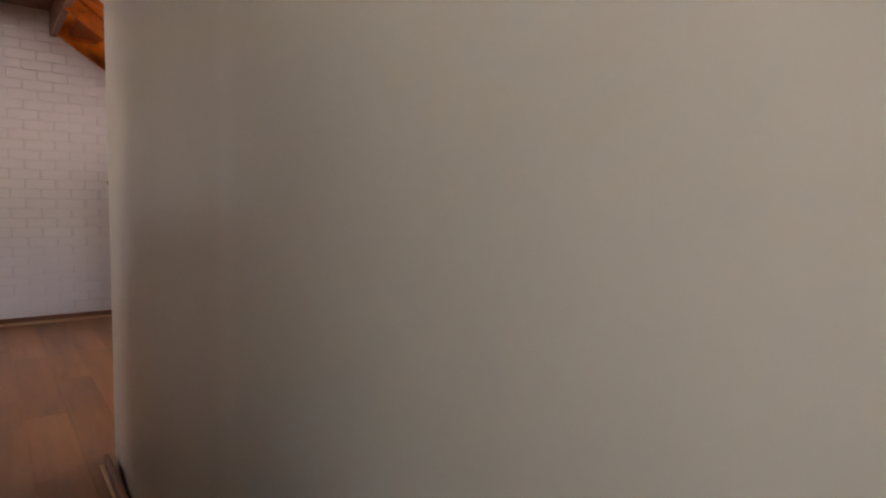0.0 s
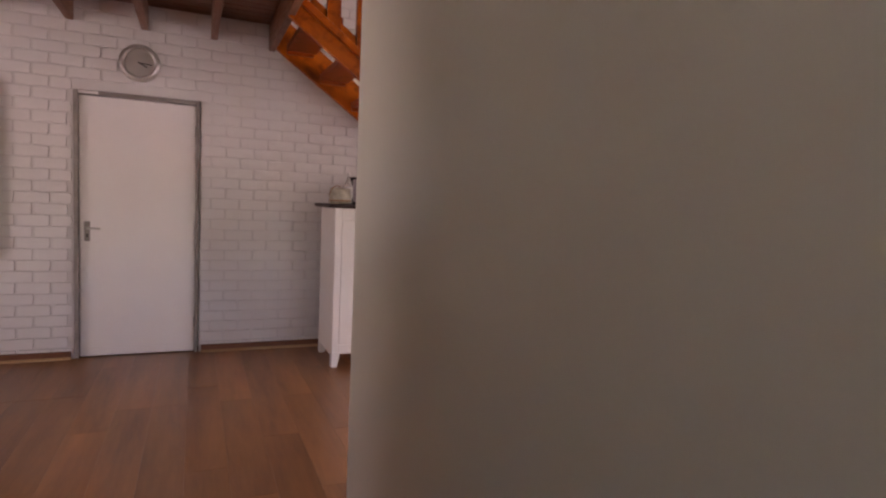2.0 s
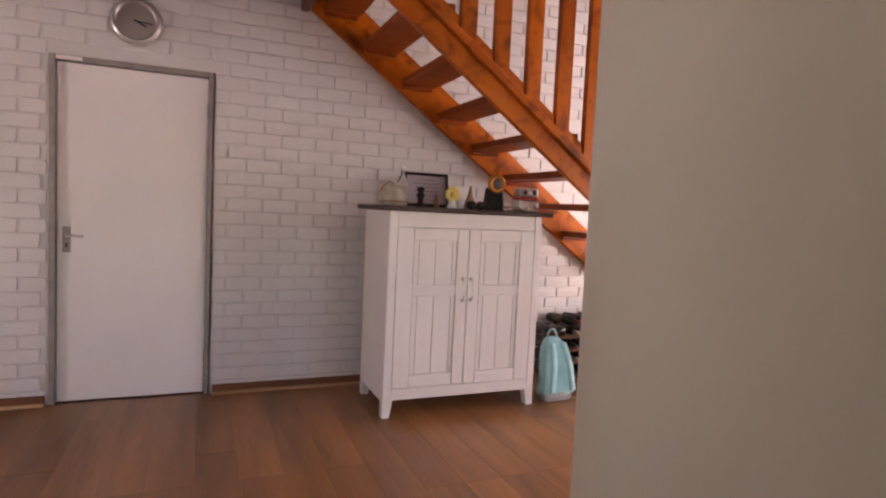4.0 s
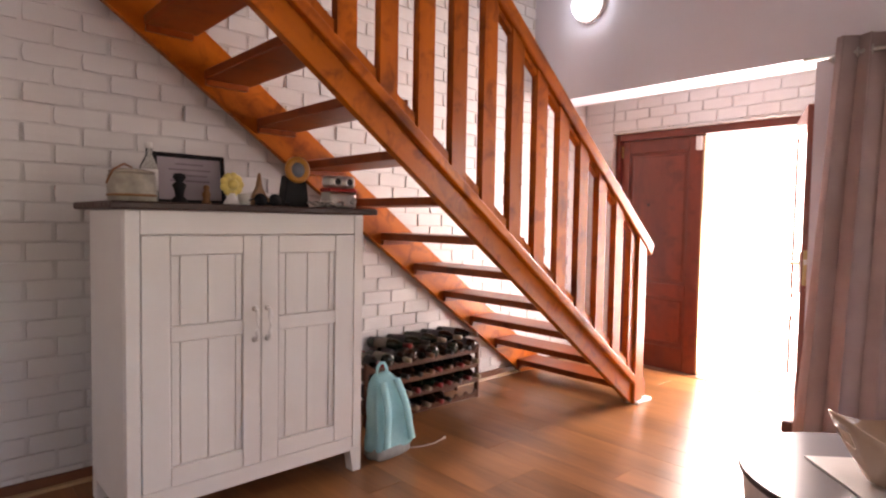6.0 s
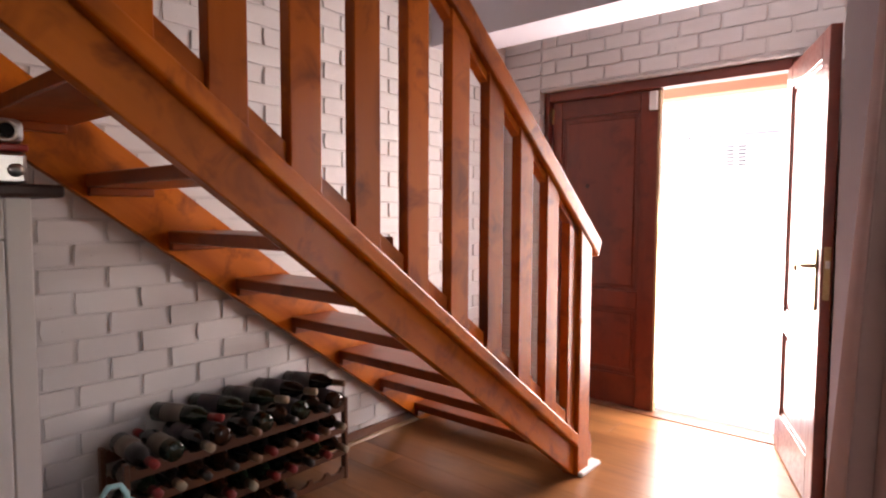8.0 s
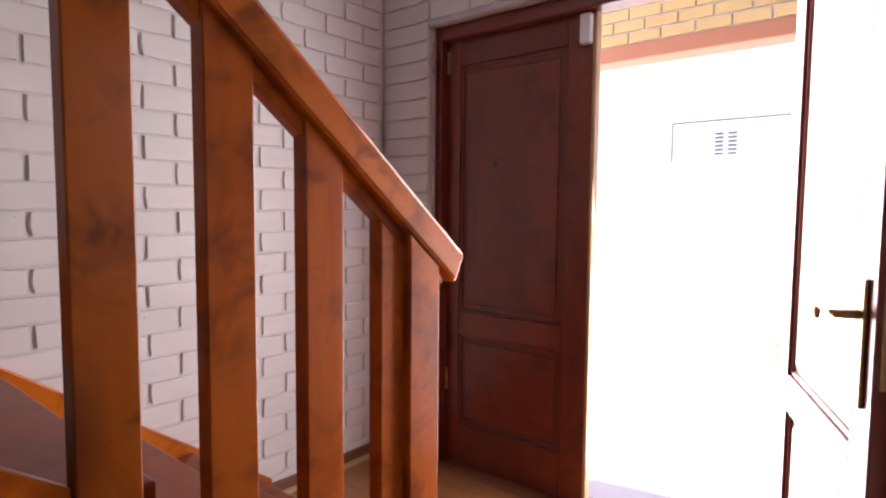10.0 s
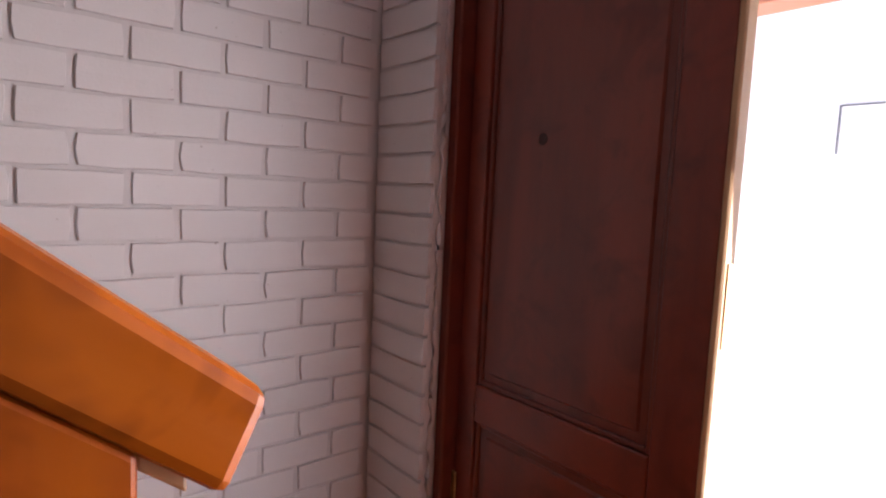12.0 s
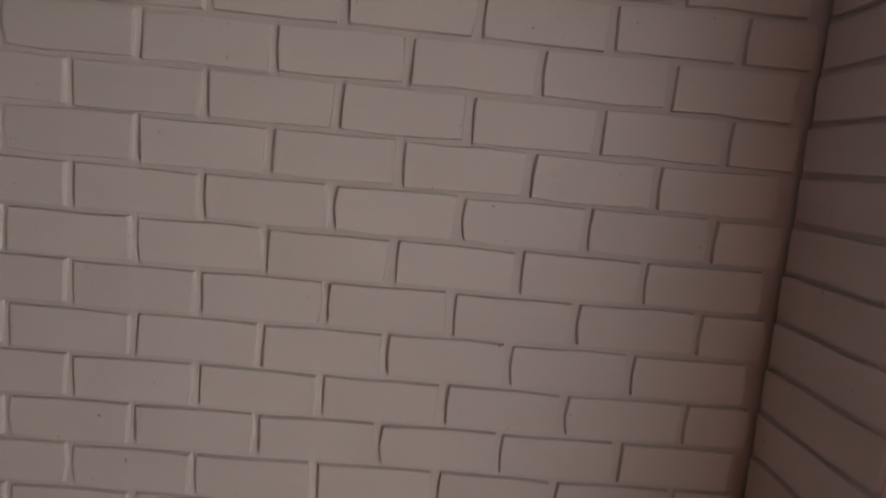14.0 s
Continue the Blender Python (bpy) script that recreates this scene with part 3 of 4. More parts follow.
dr = panel_door("door_3", 0.745, 1.936, "dark red varnished two-panel entrance door standing open inwards", 1)
ang = math.degrees(math.atan2(-1.955 + 1.697, 5.09 - 5.79))
dr.matrix_basis = pose(5.79, -1.697, 0.0, 0, 0, ang)
lk = part("lock_plate", box(0.745, 0.748, 0.010, 0.034, 0.87, 1.08, 0.001), M_BRASS, dr, "brass mortice lock face plate")
part("latch_bolt", box(0.748, 0.757, 0.014, 0.030, 0.995, 1.025, 0.002), M_CHROME, lk)
for sgn, y0 in ((-1, -0.008), (1, 0.042)):
    hp = part("handle_plate", box(0.672, 0.706, y0, y0 + 0.008, 0.82, 1.07, 0.004, 2), M_BRASS, dr, "brass lever handle on a long plate")
    yo = y0 - 0.04
    if sgn > 0:
        continue
    part("lever", tube([(0.689, y0 + 0.004, 1.0), (0.689, yo, 1.0), (0.665, yo, 1.0), (0.575, yo, 1.002), (0.563, yo, 0.99), (0.556, yo, 0.97)], [0.009, 0.009, 0.009, 0.008, 0.008, 0.006]), M_BRASS, hp, smooth=True)
tagged(part("door_stop", box(4.99, 5.07, -1.975, -1.915, 0.0, 0.07, 0.012, 2, None), plain("brown_rubber", (0.12, 0.05, 0.035), 0.6)), "brown wedge holding the open entrance door", "door stop")

# rough paint and mortar over the entrance frame
rq = random.Random(9)
pts_ = [(X_END + 0.012 + rq.uniform(-0.006, 0.006), -0.29 - 1.47 * q / 70, 2.008 + rq.uniform(-0.004, 0.006)) for q in range(71)]
mf = part("mortar_bead", tube(pts_, [0.011 + rq.uniform(-0.004, 0.006) for _ in pts_], 7), M_MORTAR, wall_e, "lumpy white painted mortar", True)
pts_ = [(X_END + 0.03 + rq.uniform(-0.005, 0.004), -0.2885 + rq.uniform(-0.003, 0.002), 0.05 + 1.95 * q / 70) for q in range(71)]
part("mortar_bead", tube(pts_, [0.006 + rq.uniform(-0.003, 0.004) for _ in pts_], 7), M_MORTAR, wall_e, "lumpy white painted mortar", True)

# round wall light on the grey wall
wlamp = thing("wall_light", X_HEAD, -0.517, 2.838, 0, "round white glass bulkhead wall light, switched on", "wall light")
M_GLOW, nt_, b_ = mat_base("lit_opal_glass")
b_.inputs["Base Color"].default_value = (0.9, 0.92, 0.95, 1)
b_.inputs["Emission Color"].default_value = (0.85, 0.93, 1.0, 1)
b_.inputs["Emission Strength"].default_value = 1.3
turn = pose(0, 0, 0, 0, -90)
part("base", lathe([(0.0, 0.0), (0.125, 0.0), (0.125, 0.03), (0.11, 0.035), (0.0, 0.035)], 36, None, turn), M_WHITEP, wlamp, smooth=True)
part("shade", lathe([(0.108, 0.036), (0.112, 0.06), (0.102, 0.095), (0.076, 0.118), (0.04, 0.13), (0.0, 0.133)], 36, None, turn), M_GLOW, wlamp, "glowing opal glass shade", True)

# curtain on its rod
rod = thing("curtain_rod", 4.915, -2.7, 2.147, 0, "double brushed steel curtain rod on brackets", "curtain rod")
part("rod", tube([(0, 0.725, 0), (0, -1.2, 0)], 0.0125, 12), M_CHROME, rod, smooth=True)
part("back_rod", tube([(0.045, 0.74, 0.012), (0.045, -1.2, 0.012)], 0.009, 12), M_CHROME, rod, smooth=True)
for y in (0.60, -1.1):
    part("bracket", box(-0.01, 0.084, y - 0.01, y + 0.01, -0.022, -0.013, 0.002), M_CHROME, rod)
M_CURT, nt_, b_ = mat_base("taupe_curtain_cloth")
v_ = coords(nt_)
b_.inputs["Roughness"].default_value = 0.85
nt_.links.new(ramp(nt_, noise_fac(nt_, v_, 6, 4), [(0.3, (0.40, 0.31, 0.305)), (0.7, (0.49, 0.385, 0.375))]), b_.inputs["Base Color"])
tr_ = nt_.nodes.new("ShaderNodeBsdfTranslucent")
tr_.inputs["Color"].default_value = (0.50, 0.40, 0.37, 1)
ms_ = nt_.nodes.new("ShaderNodeMixShader")
ms_.inputs["Fac"].default_value = 0.22
nt_.links.new(b_.outputs[0], ms_.inputs[1])
nt_.links.new(tr_.outputs[0], ms_.inputs[2])
nt_.links.new(ms_.outputs[0], nt_.nodes["Material Output"].inputs["Surface"])
wv = noise_fac(nt_, coords(nt_, (400, 400, 400)), 3, 2)
bump(nt_, b_, wv, 0.2, 0.001)


def curtain(name, y0, y1, folds):
    ob = thing(name, 4.915, (y0 + y1) / 2, 0.03, 0, "long taupe eyelet curtain hanging in deep folds", "curtain")
    bm = bmesh.new()
    nu, nv = folds * 14, 14
    grid = []
    for j in range(nv + 1):
        s = j / nv
        row = []
        for q in range(nu + 1):
            u = q / nu
            ph = u * folds * 2 * math.pi
            amp = 0.052 * (0.75 + 0.35 * s) * (0.8 + 0.3 * math.sin(u * 9 + 1))
            x = amp * math.sin(ph) + 0.02 * math.sin(ph * 0.37 + 3 * s)
            y = (y1 - y0) * (u - 0.5) * (1 + 0.05 * s) + 0.02 * math.sin(2 * ph + 0.6 * s) + 0.02 * (s - 0.5) * math.sin(u * 7)
            row.append(bm.verts.new((x - 0.115 * s ** 1.4, y + 0.065 * s * u, 2.205 - 2.185 * s)))
        grid.append(row)
    for a, b in zip(grid, grid[1:]):
        for q in range(nu):
            bm.faces.new((a[q], a[q + 1], b[q + 1], b[q]))
    c = part("cloth", bm, M_CURT, ob, "", True)
    sol = c.modifiers.new("thick", "SOLIDIFY")
    sol.thickness = 0.004
    for q in range(folds * 2):
        u = (q + 0.5) / (folds * 2)
        part("eyelet", lathe([(0.020, -0.003), (0.027, -0.003), (0.027, 0.003), (0.020, 0.003)], 16, None, pose(0, (y1 - y0) * (u - 0.5), 2.117, 90)), M_CHROME, c)
    return ob


curtain("curtain", -2.125 - 0.66, -2.125, 5)
# window behind the curtain; those in the south, west and corridor end walls are unseen additions
M_GLASS, nt_, b_ = mat_base("window_glass")
b_.inputs["Transmission Weight"].default_value = 1.0
b_.inputs["Roughness"].default_value = 0.0
b_.inputs["IOR"].default_value = 1.02


def window(name, axis, plane, a0, a1, z0, z1, panes):
    ob = thing(name, plane if axis == "x" else (a0 + a1) / 2, plane if axis == "y" else (a0 + a1) / 2, z0, 90 if axis == "x" else 0,
               "dark timber framed window with clear panes", "window", kind="structure")
    w, h = (a1 - a0) / 2, z1 - z0
    for b4 in ((-w, -w + 0.05, 0, h), (w - 0.05, w, 0, h)):
        part("window_frame", box(b4[0], b4[1], -0.03, 0.03, b4[2], b4[3], 0.004), M_MAHOG, ob)
    for b4 in ((-w + 0.05, w - 0.05, 0, 0.05), (-w + 0.05, w - 0.05, h - 0.05, h)):
        part("window_frame", box(b4[0], b4[1], -0.03, 0.03, b4[2], b4[3], 0.004), M_MAHOG, ob)
    step = (2 * w - 0.1) / panes
    for q in range(panes):
        if q:
            part("mullion", box(-w + 0.05 + q * step - 0.02, -w + 0.05 + q * step + 0.02, -0.025, 0.025, 0.051, h - 0.051, 0.003), M_MAHOG, ob)
        pn = part("pane", box(-w + 0.05 + q * step + 0.021, -w + 0.05 + (q + 1) * step - 0.021, -0.003, 0.003, 0.051, h - 0.051), M_GLASS, ob)
        pn.visible_shadow = False


window("window_1", "x", X_HEAD + 0.1, -3.65, -2.3, 0.1, 2.05, 2)
window("window_2", "y", Y_S - 0.1, 2.9, 4.1, 1.0, 1.9, 2)
window("window_4", "y", -7.55, -0.4, 0.6, 0.9, 2.0, 2)
window("window_3", "x", X_W - 0.1, -2.25, -1.45, 0.9, 2.0, 2)
# unseen window, added to hold the side room lamp
window("window_5", "x", X_W - 0.1, -6.95, -6.05, 0.9, 2.0, 2)

# ---- cabinet ----
cb = thing("cabinet", 2.297, -0.475, 0, 0, "tall white painted two-door cabinet with a dark brown top", "cabinet")
HW, YF, YB, HT = 0.515, -0.253, 0.275, 1.236
for sx in (-1, 1):
    xa, xb = sorted((sx * HW, sx * (HW - 0.022)))
    part("side_panel", box(xa, xb, YF + 0.03, YB, 0.09, HT, 0.003), M_CAB, cb)
    for (y0, y1) in ((YF, YF + 0.06), (YB - 0.06, YB)):
        x_in = sx * (HW - 0.065)
        outl = [(sx * HW, 0.0), (sx * (HW - 0.045), 0.0), (x_in, 0.12), (sx * HW, 0.12)]
        part("leg", prism(outl, y1 - y0, "y", y0, 0.003), M_CAB, cb)
    xs = sorted((sx * HW, sx * (HW - 0.05)))
    part("corner_stile", box(xs[0], xs[1], YF, YF + 0.029, 0.121, HT, 0.003), M_CAB, cb)
part("back_panel", box(-HW + 0.023, HW - 0.023, YB - 0.012, YB, 0.1, HT, 0), M_CAB, cb)
part("floor_panel", box(-HW + 0.023, HW - 0.023, YF + 0.03, YB - 0.013, 0.12, 0.14, 0), M_CAB, cb)
part("apron", box(-HW + 0.051, HW - 0.051, YF + 0.002, YF + 0.024, 0.105, 0.175, 0.003), M_CAB, cb)
part("top_rail", box(-HW + 0.051, HW - 0.051, YF + 0.001, YF + 0.026, 1.145, HT, 0.003), M_CAB, cb)
part("top", box(-HW - 0.055, HW + 0.055, YF - 0.045, YB + 0.03, HT + 0.001, HT + 0.03, 0.008, 2), M_CABTOP, cb, "dark brown stained overhanging top")
for sx in (-1, 1):
    x0, x1 = (-HW + 0.053, -0.002) if sx < 0 else (0.002, HW - 0.053)
    z0, z1 = 0.178, 1.142
    sl, sr = (0.10, 0.075) if sx < 0 else (0.075, 0.10)
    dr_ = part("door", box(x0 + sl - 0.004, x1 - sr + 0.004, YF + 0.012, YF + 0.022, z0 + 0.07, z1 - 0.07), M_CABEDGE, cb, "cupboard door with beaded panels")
    for xa, xb in ((x0, x0 + sl), (x1 - sr, x1)):
        part("stile", box(xa, xb, YF - 0.002, YF + 0.022, z0, z1, 0.003), M_CAB, dr_)
    for za, zb in ((z0, z0 + 0.075), (0.735, 0.795), (z1 - 0.075, z1)):
        part("rail", box(x0 + sl + 0.0015, x1 - sr - 0.0015, YF - 0.002, YF + 0.022, za, zb, 0.003), M_CAB, dr_)
    for za, zb in ((z0 + 0.077, 0.733), (0.797, z1 - 0.077)):
        n, wd = 4, (x1 - x0 - sl - sr - 0.006)
        fr_ = (0.0, 0.12, 0.5, 0.9, 1.0)
        for q in range(4):
            part("bead_board", box(x0 + sl + 0.003 + wd * fr_[q] + 0.0015, x0 + sl + 0.003 + wd * fr_[q + 1] - 0.0015, YF + 0.006, YF + 0.014, za, zb, 0.003), M_CAB, dr_)
    hx = -0.028 if sx < 0 else 0.028
    ph = part("handle", tube([(hx, YF - 0.004, 0.835), (hx, YF - 0.026, 0.828), (hx, YF - 0.034, 0.80), (hx, YF - 0.034, 0.745), (hx, YF - 0.026, 0.717), (hx, YF - 0.004, 0.71)], [0.006, 0.007, 0.0105, 0.0105, 0.007, 0.006], 10), M_WHITEP, dr_, "white porcelain pull with metal ends", True)
    for z in (0.837, 0.708):
        part("handle_boss", lathe([(0.0, 0.0), (0.013, 0.0), (0.011, 0.007), (0.0, 0.009)], 14, None, Matrix.Translation((hx, YF - 0.002, z)) @ pose(0, 0, 0, 90)), M_CHROME, ph, smooth=True)

# things on the cabinet
ZT = HT + 0.031
M_JAR, nt_, b_ = mat_base("clear_jar_glass")
b_.inputs["Transmission Weight"].default_value, b_.inputs["Roughness"].default_value, b_.inputs["IOR"].default_value = 0.9, 0.05, 1.2
b_.inputs["Base Color"].default_value = (0.9, 0.92, 0.9, 1)
M_CREAM = plain("mottled_ceramic", (0.50, 0.45, 0.36), 0.4, var=0.5, scale=16)
M_COPPER = plain("copper_wire", (0.42, 0.2, 0.1), 0.35, 0.8)
M_YEL = plain("yellow_resin", (0.80, 0.62, 0.16), 0.35, var=0.3)
M_WOODO = timber("small_carved_wood", (0.25, 0.1, 0.03), (0.42, 0.2, 0.07), "z", 0.4, 0.1, False)
M_ORANGE = plain("amber_ring", (0.66, 0.28, 0.04), 0.3, var=0.2)
M_RED = plain("red_band", (0.45, 0.03, 0.02), 0.4)
M_PAPER = paint("pale_mauve_paper", (0.42, 0.36, 0.40), 0.3, 0.1)
M_INK = plain("faded_print", (0.26, 0.2, 0.24), 0.6)

jar = thing("storage_crock", 1.862, -0.52, ZT, 0, "squat mottled stoneware crock with a copper wire lid", "crock")
part("body", lathe([(0.0, 0.0), (0.076, 0.0), (0.084, 0.010), (0.086, 0.06), (0.083, 0.10), (0.078, 0.112), (0.072, 0.112), (0.07, 0.10), (0.0, 0.10)], 32), M_CREAM, jar, "", True)
part("lid", lathe([(0.0, 0.113), (0.08, 0.113), (0.082, 0.119), (0.06, 0.126), (0.0, 0.129)], 32), M_CREAM, jar, "", True)
part("wire_bail", tube([(-0.089, 0, 0.07), (-0.075, -0.04, 0.12), (-0.035, -0.03, 0.145), (0.0, 0.0, 0.134)], 0.004), M_COPPER, jar, "", True)
part("foot_ring", lathe([(0.08, 0.02), (0.089, 0.022), (0.089, 0.03), (0.08, 0.032)], 32), M_WOODO, jar, "", True)

bot = thing("spray_bottle", 1.952, -0.42, ZT, 0, "slim clear bottle with a white striped label", "bottle")
part("bottle", lathe([(0.0, 0.0), (0.033, 0.0), (0.035, 0.01), (0.035, 0.15), (0.02, 0.185), (0.013, 0.20), (0.013, 0.225), (0.0, 0.225)], 20), M_JAR, bot, "", True)
part("cap", lathe([(0.0, 0.226), (0.015, 0.226), (0.015, 0.25), (0.0, 0.252)], 16), M_WHITEP, bot, "", True)
part("label", lathe([(0.0352, 0.05), (0.0358, 0.05), (0.0358, 0.14), (0.0352, 0.14)], 20), M_WHITEP, bot, "", True)

cert = thing("picture_frame", 2.145, -0.36, ZT, 0, "black framed certificate behind glass, leaning back", "picture frame")
tl = pose(0, 0, 0.002, -9)
for b4 in ((-0.155, -0.137, 0, 0.225), (0.137, 0.155, 0, 0.225), (-0.137, 0.137, 0, 0.018), (-0.137, 0.137, 0.207, 0.225)):
    part("frame_bar", box(b4[0], b4[1], -0.012, 0.008, b4[2], b4[3], 0.003, 1, tl), M_BLACK, cert)
pg = part("sheet", box(-0.137, 0.137, -0.002, 0.004, 0.018, 0.207, 0, 1, tl), M_PAPER, cert, "pale mauve printed sheet")
for zz, wv_ in ((0.175, 0.06), (0.15, 0.09), (0.125, 0.075), (0.10, 0.085)):
    part("print_line", box(-wv_, wv_, -0.0035, -0.0018, zz, zz + 0.007, 0, 1, tl), M_INK, pg)

fig = thing("figurine", 2.03, -0.55, ZT, 0, "small black turned figurine", "figurine")
part("figure", lathe([(0.0, 0.0), (0.03, 0.0), (0.032, 0.012), (0.016, 0.03), (0.02, 0.055), (0.028, 0.075), (0.014, 0.088), (0.026, 0.105), (0.02, 0.12), (0.0, 0.124)], 20), M_BLACK, fig, "", True)
fig2 = thing("figurine", 2.15, -0.52, ZT, 0, "small reddish brown turned figurine", "figurine")
part("figure", lathe([(0.0, 0.0), (0.02, 0.0), (0.014, 0.02), (0.018, 0.045), (0.01, 0.06), (0.014, 0.075), (0.0, 0.085)], 16), M_WOODO, fig2, "", True)

fl = thing("flower_ornament", 2.235, -0.58, ZT, 0, "yellow resin rosette on a white base", "ornament")
bm = bmesh.new()
for k in range(9):
    a = 2 * math.pi * k / 9
    bmesh.ops.create_icosphere(bm, subdivisions=2, radius=0.021, matrix=Matrix.Translation((0.032 * math.cos(a), 0, 0.088 + 0.032 * math.sin(a))) @ Matrix.Diagonal((1, 0.55, 1, 1)))
part("petals", bm, M_YEL, fl, "", True)
bm = bmesh.new()
bmesh.ops.create_icosphere(bm, subdivisions=2, radius=0.024, matrix=Matrix.Translation((0, -0.012, 0.088)))
part("heart", bm, M_YEL, fl, "", True)
part("base", lathe([(0.0, 0.0), (0.032, 0.0), (0.034, 0.01), (0.02, 0.03), (0.014, 0.05), (0.0, 0.052)], 20), M_WHITEP, fl, "", True)
cup = thing("egg_cup", 2.292, -0.57, ZT, 0, "small white ceramic egg cup", "cup")
part("cup", lathe([(0.0, 0.0), (0.018, 0.0), (0.02, 0.008), (0.026, 0.05), (0.023, 0.05), (0.017, 0.012), (0.0, 0.01)], 18), M_WHITEP, cup, "", True)

cone = thing("carved_ornament", 2.385, -0.52, ZT, 0, "carved wooden house-shaped ornament", "ornament")
part("body", prism([(-0.035, 0.0), (0.035, 0.0), (0.03, 0.05), (0.012, 0.085), (0.0, 0.15), (-0.012, 0.085), (-0.03, 0.05)], 0.03, "y", -0.015, 0.003), M_WOODO, cone)
part("side_piece", prism([(0.036, 0.0), (0.085, 0.0), (0.075, 0.045), (0.05, 0.03), (0.036, 0.05)], 0.024, "y", -0.01, 0.003), M_WOODO, cone)

clk = thing("tabletop_speaker", 2.535, -0.56, ZT, 0, "black stand with an amber ring round a grey disc", "speaker")
part("stand", prism([(-0.065, 0.0), (0.065, 0.0), (0.055, 0.08), (0.045, 0.145), (-0.045, 0.145), (-0.055, 0.08)], 0.07, "y", -0.035, 0.006), M_BLACK, clk)
part("ring", ring([(0.034, -0.012), (0.052, -0.018), (0.06, -0.008), (0.06, 0.01), (0.05, 0.018), (0.034, 0.012)], 32, pose(0, -0.035, 0.17, 90)), M_ORANGE, clk, "amber plastic ring", True)
part("disc", lathe([(0.0, -0.004), (0.0345, -0.004), (0.0345, 0.008), (0.0, 0.012)], 28, None, pose(0, -0.035, 0.17, 90)), plain("blue_grey_disc", (0.22, 0.25, 0.30), 0.3), clk, "", True)

rd = thing("retro_radio", 2.755, -0.60, ZT, 0, "small silver radio with two round dials and a red band", "radio")
part("body", box(-0.075, 0.075, -0.045, 0.045, 0.0, 0.078, 0.010, 2), M_CHROME, rd)
part("band", box(-0.077, 0.077, -0.047, 0.047, 0.079, 0.096, 0.004, 2), M_RED, rd, "red band")
tp = part("dial_housing", box(-0.072, 0.072, -0.042, 0.042, 0.097, 0.155, 0.016, 3), M_CHROME, rd)
for xq in (-0.034, 0.034):
    di = part("dial", ring([(0.017, -0.004), (0.026, -0.006), (0.028, 0.0), (0.026, 0.004), (0.017, 0.003)], 24, pose(xq, -0.044, 0.126, 90)), M_CHROME, tp, "", True)
    part("dial_face", lathe([(0.0, -0.001), (0.018, -0.001), (0.018, 0.002), (0.0, 0.002)], 20, None, pose(xq, -0.044, 0.126, 90)), M_BLACK, di)
part("knob", lathe([(0.0, -0.006), (0.016, -0.006), (0.015, 0.014), (0.0, 0.016)], 20, None, pose(0.05, -0.046, 0.035, 90)), M_CHROME, rd, "", True)

cab_ = thing("coiled_cable", 2.655, -0.66, ZT + 0.006, 0, "loose black and silver cable in loops", "cable")
pts = [(-0.09 + 0.15 * k / 40 + 0.035 * math.sin(k * 0.55), 0.025 * math.cos(k * 0.55), 0.012 + 0.012 * math.sin(k * 0.9)) for k in range(41)]
part("cable", tube(pts, 0.005), M_CHROME, cab_, "", True)
hs = thing("sunglasses_pile", 2.375, -0.63, ZT, 0, "dark tangle of sunglasses and cord", "sunglasses")
for s_ in (-1, 1):
    part("lens", lathe([(0.0, 0.0), (0.028, 0.0), (0.03, 0.003), (0.0, 0.006)], 18, None, pose(0.034 * s_, 0, 0.024, 75)), M_BLACK, hs, "", True)
    part("arm", tube([(0.064 * s_, 0.0, 0.03), (0.066 * s_, 0.06, 0.02), (0.05 * s_, 0.1, 0.006)], 0.003), M_BLACK, hs, "", True)
part("cord", tube([(0.06 * math.cos(k * 0.5) + 0.01 * k / 4, 0.03 + 0.03 * math.sin(k * 0.5), 0.008 + 0.0015 * (k % 5)) for k in range(26)], 0.004), M_BLACK, hs, "", True)

# ---- wine rack ----
M_RACK = timber("rack_timber", (0.06, 0.017, 0.007), (0.17, 0.055, 0.018), "x", 0.5, 0.1, False)
RX0, RX1, RF, RB = 3.15, 4.10, -0.295, -0.06
rk = thing("wine_rack", (RX0 + RX1) / 2, (RF + RB) / 2, 0, 0, "low scalloped timber wine rack full of bottles", "wine rack")
RCX, RCY = (RX0 + RX1) / 2, (RF + RB) / 2
for x0, x1 in ((RX0, RX0 + 0.018), (RX1 - 0.018, RX1)):
    part("upright", box(x0 - RCX, x1 - RCX, RF - RCY, RF + 0.03 - RCY, 0, 0.375, 0.003), M_RACK, rk)
    part("upright", box(x0 - RCX, x1 - RCX, RB - 0.03 - RCY, RB - RCY, 0, 0.375, 0.003), M_RACK, rk)
TIERS, COLS = (0.045, 0.148, 0.25, 0.35), 10
PITCH = (RX1 - RX0 - 0.05) / COLS


def scallop(y):
    top = []
    for c in range(COLS):
        cx = RX0 + 0.025 + PITCH * (c + 0.5)
        for k in range(7):
            a = math.pi + math.pi * k / 6
            top.append((cx + 0.036 * math.cos(a) - RCX, 0.012 + 0.022 * math.sin(a)))
    pts_ = [(RX0 + 0.019 - RCX, 0.012), *top, (RX1 - 0.019 - RCX, 0.012), (RX1 - 0.019 - RCX, -0.035), (RX0 + 0.019 - RCX, -0.035)]
    return prism(pts_, 0.014, "y", y - RCY)


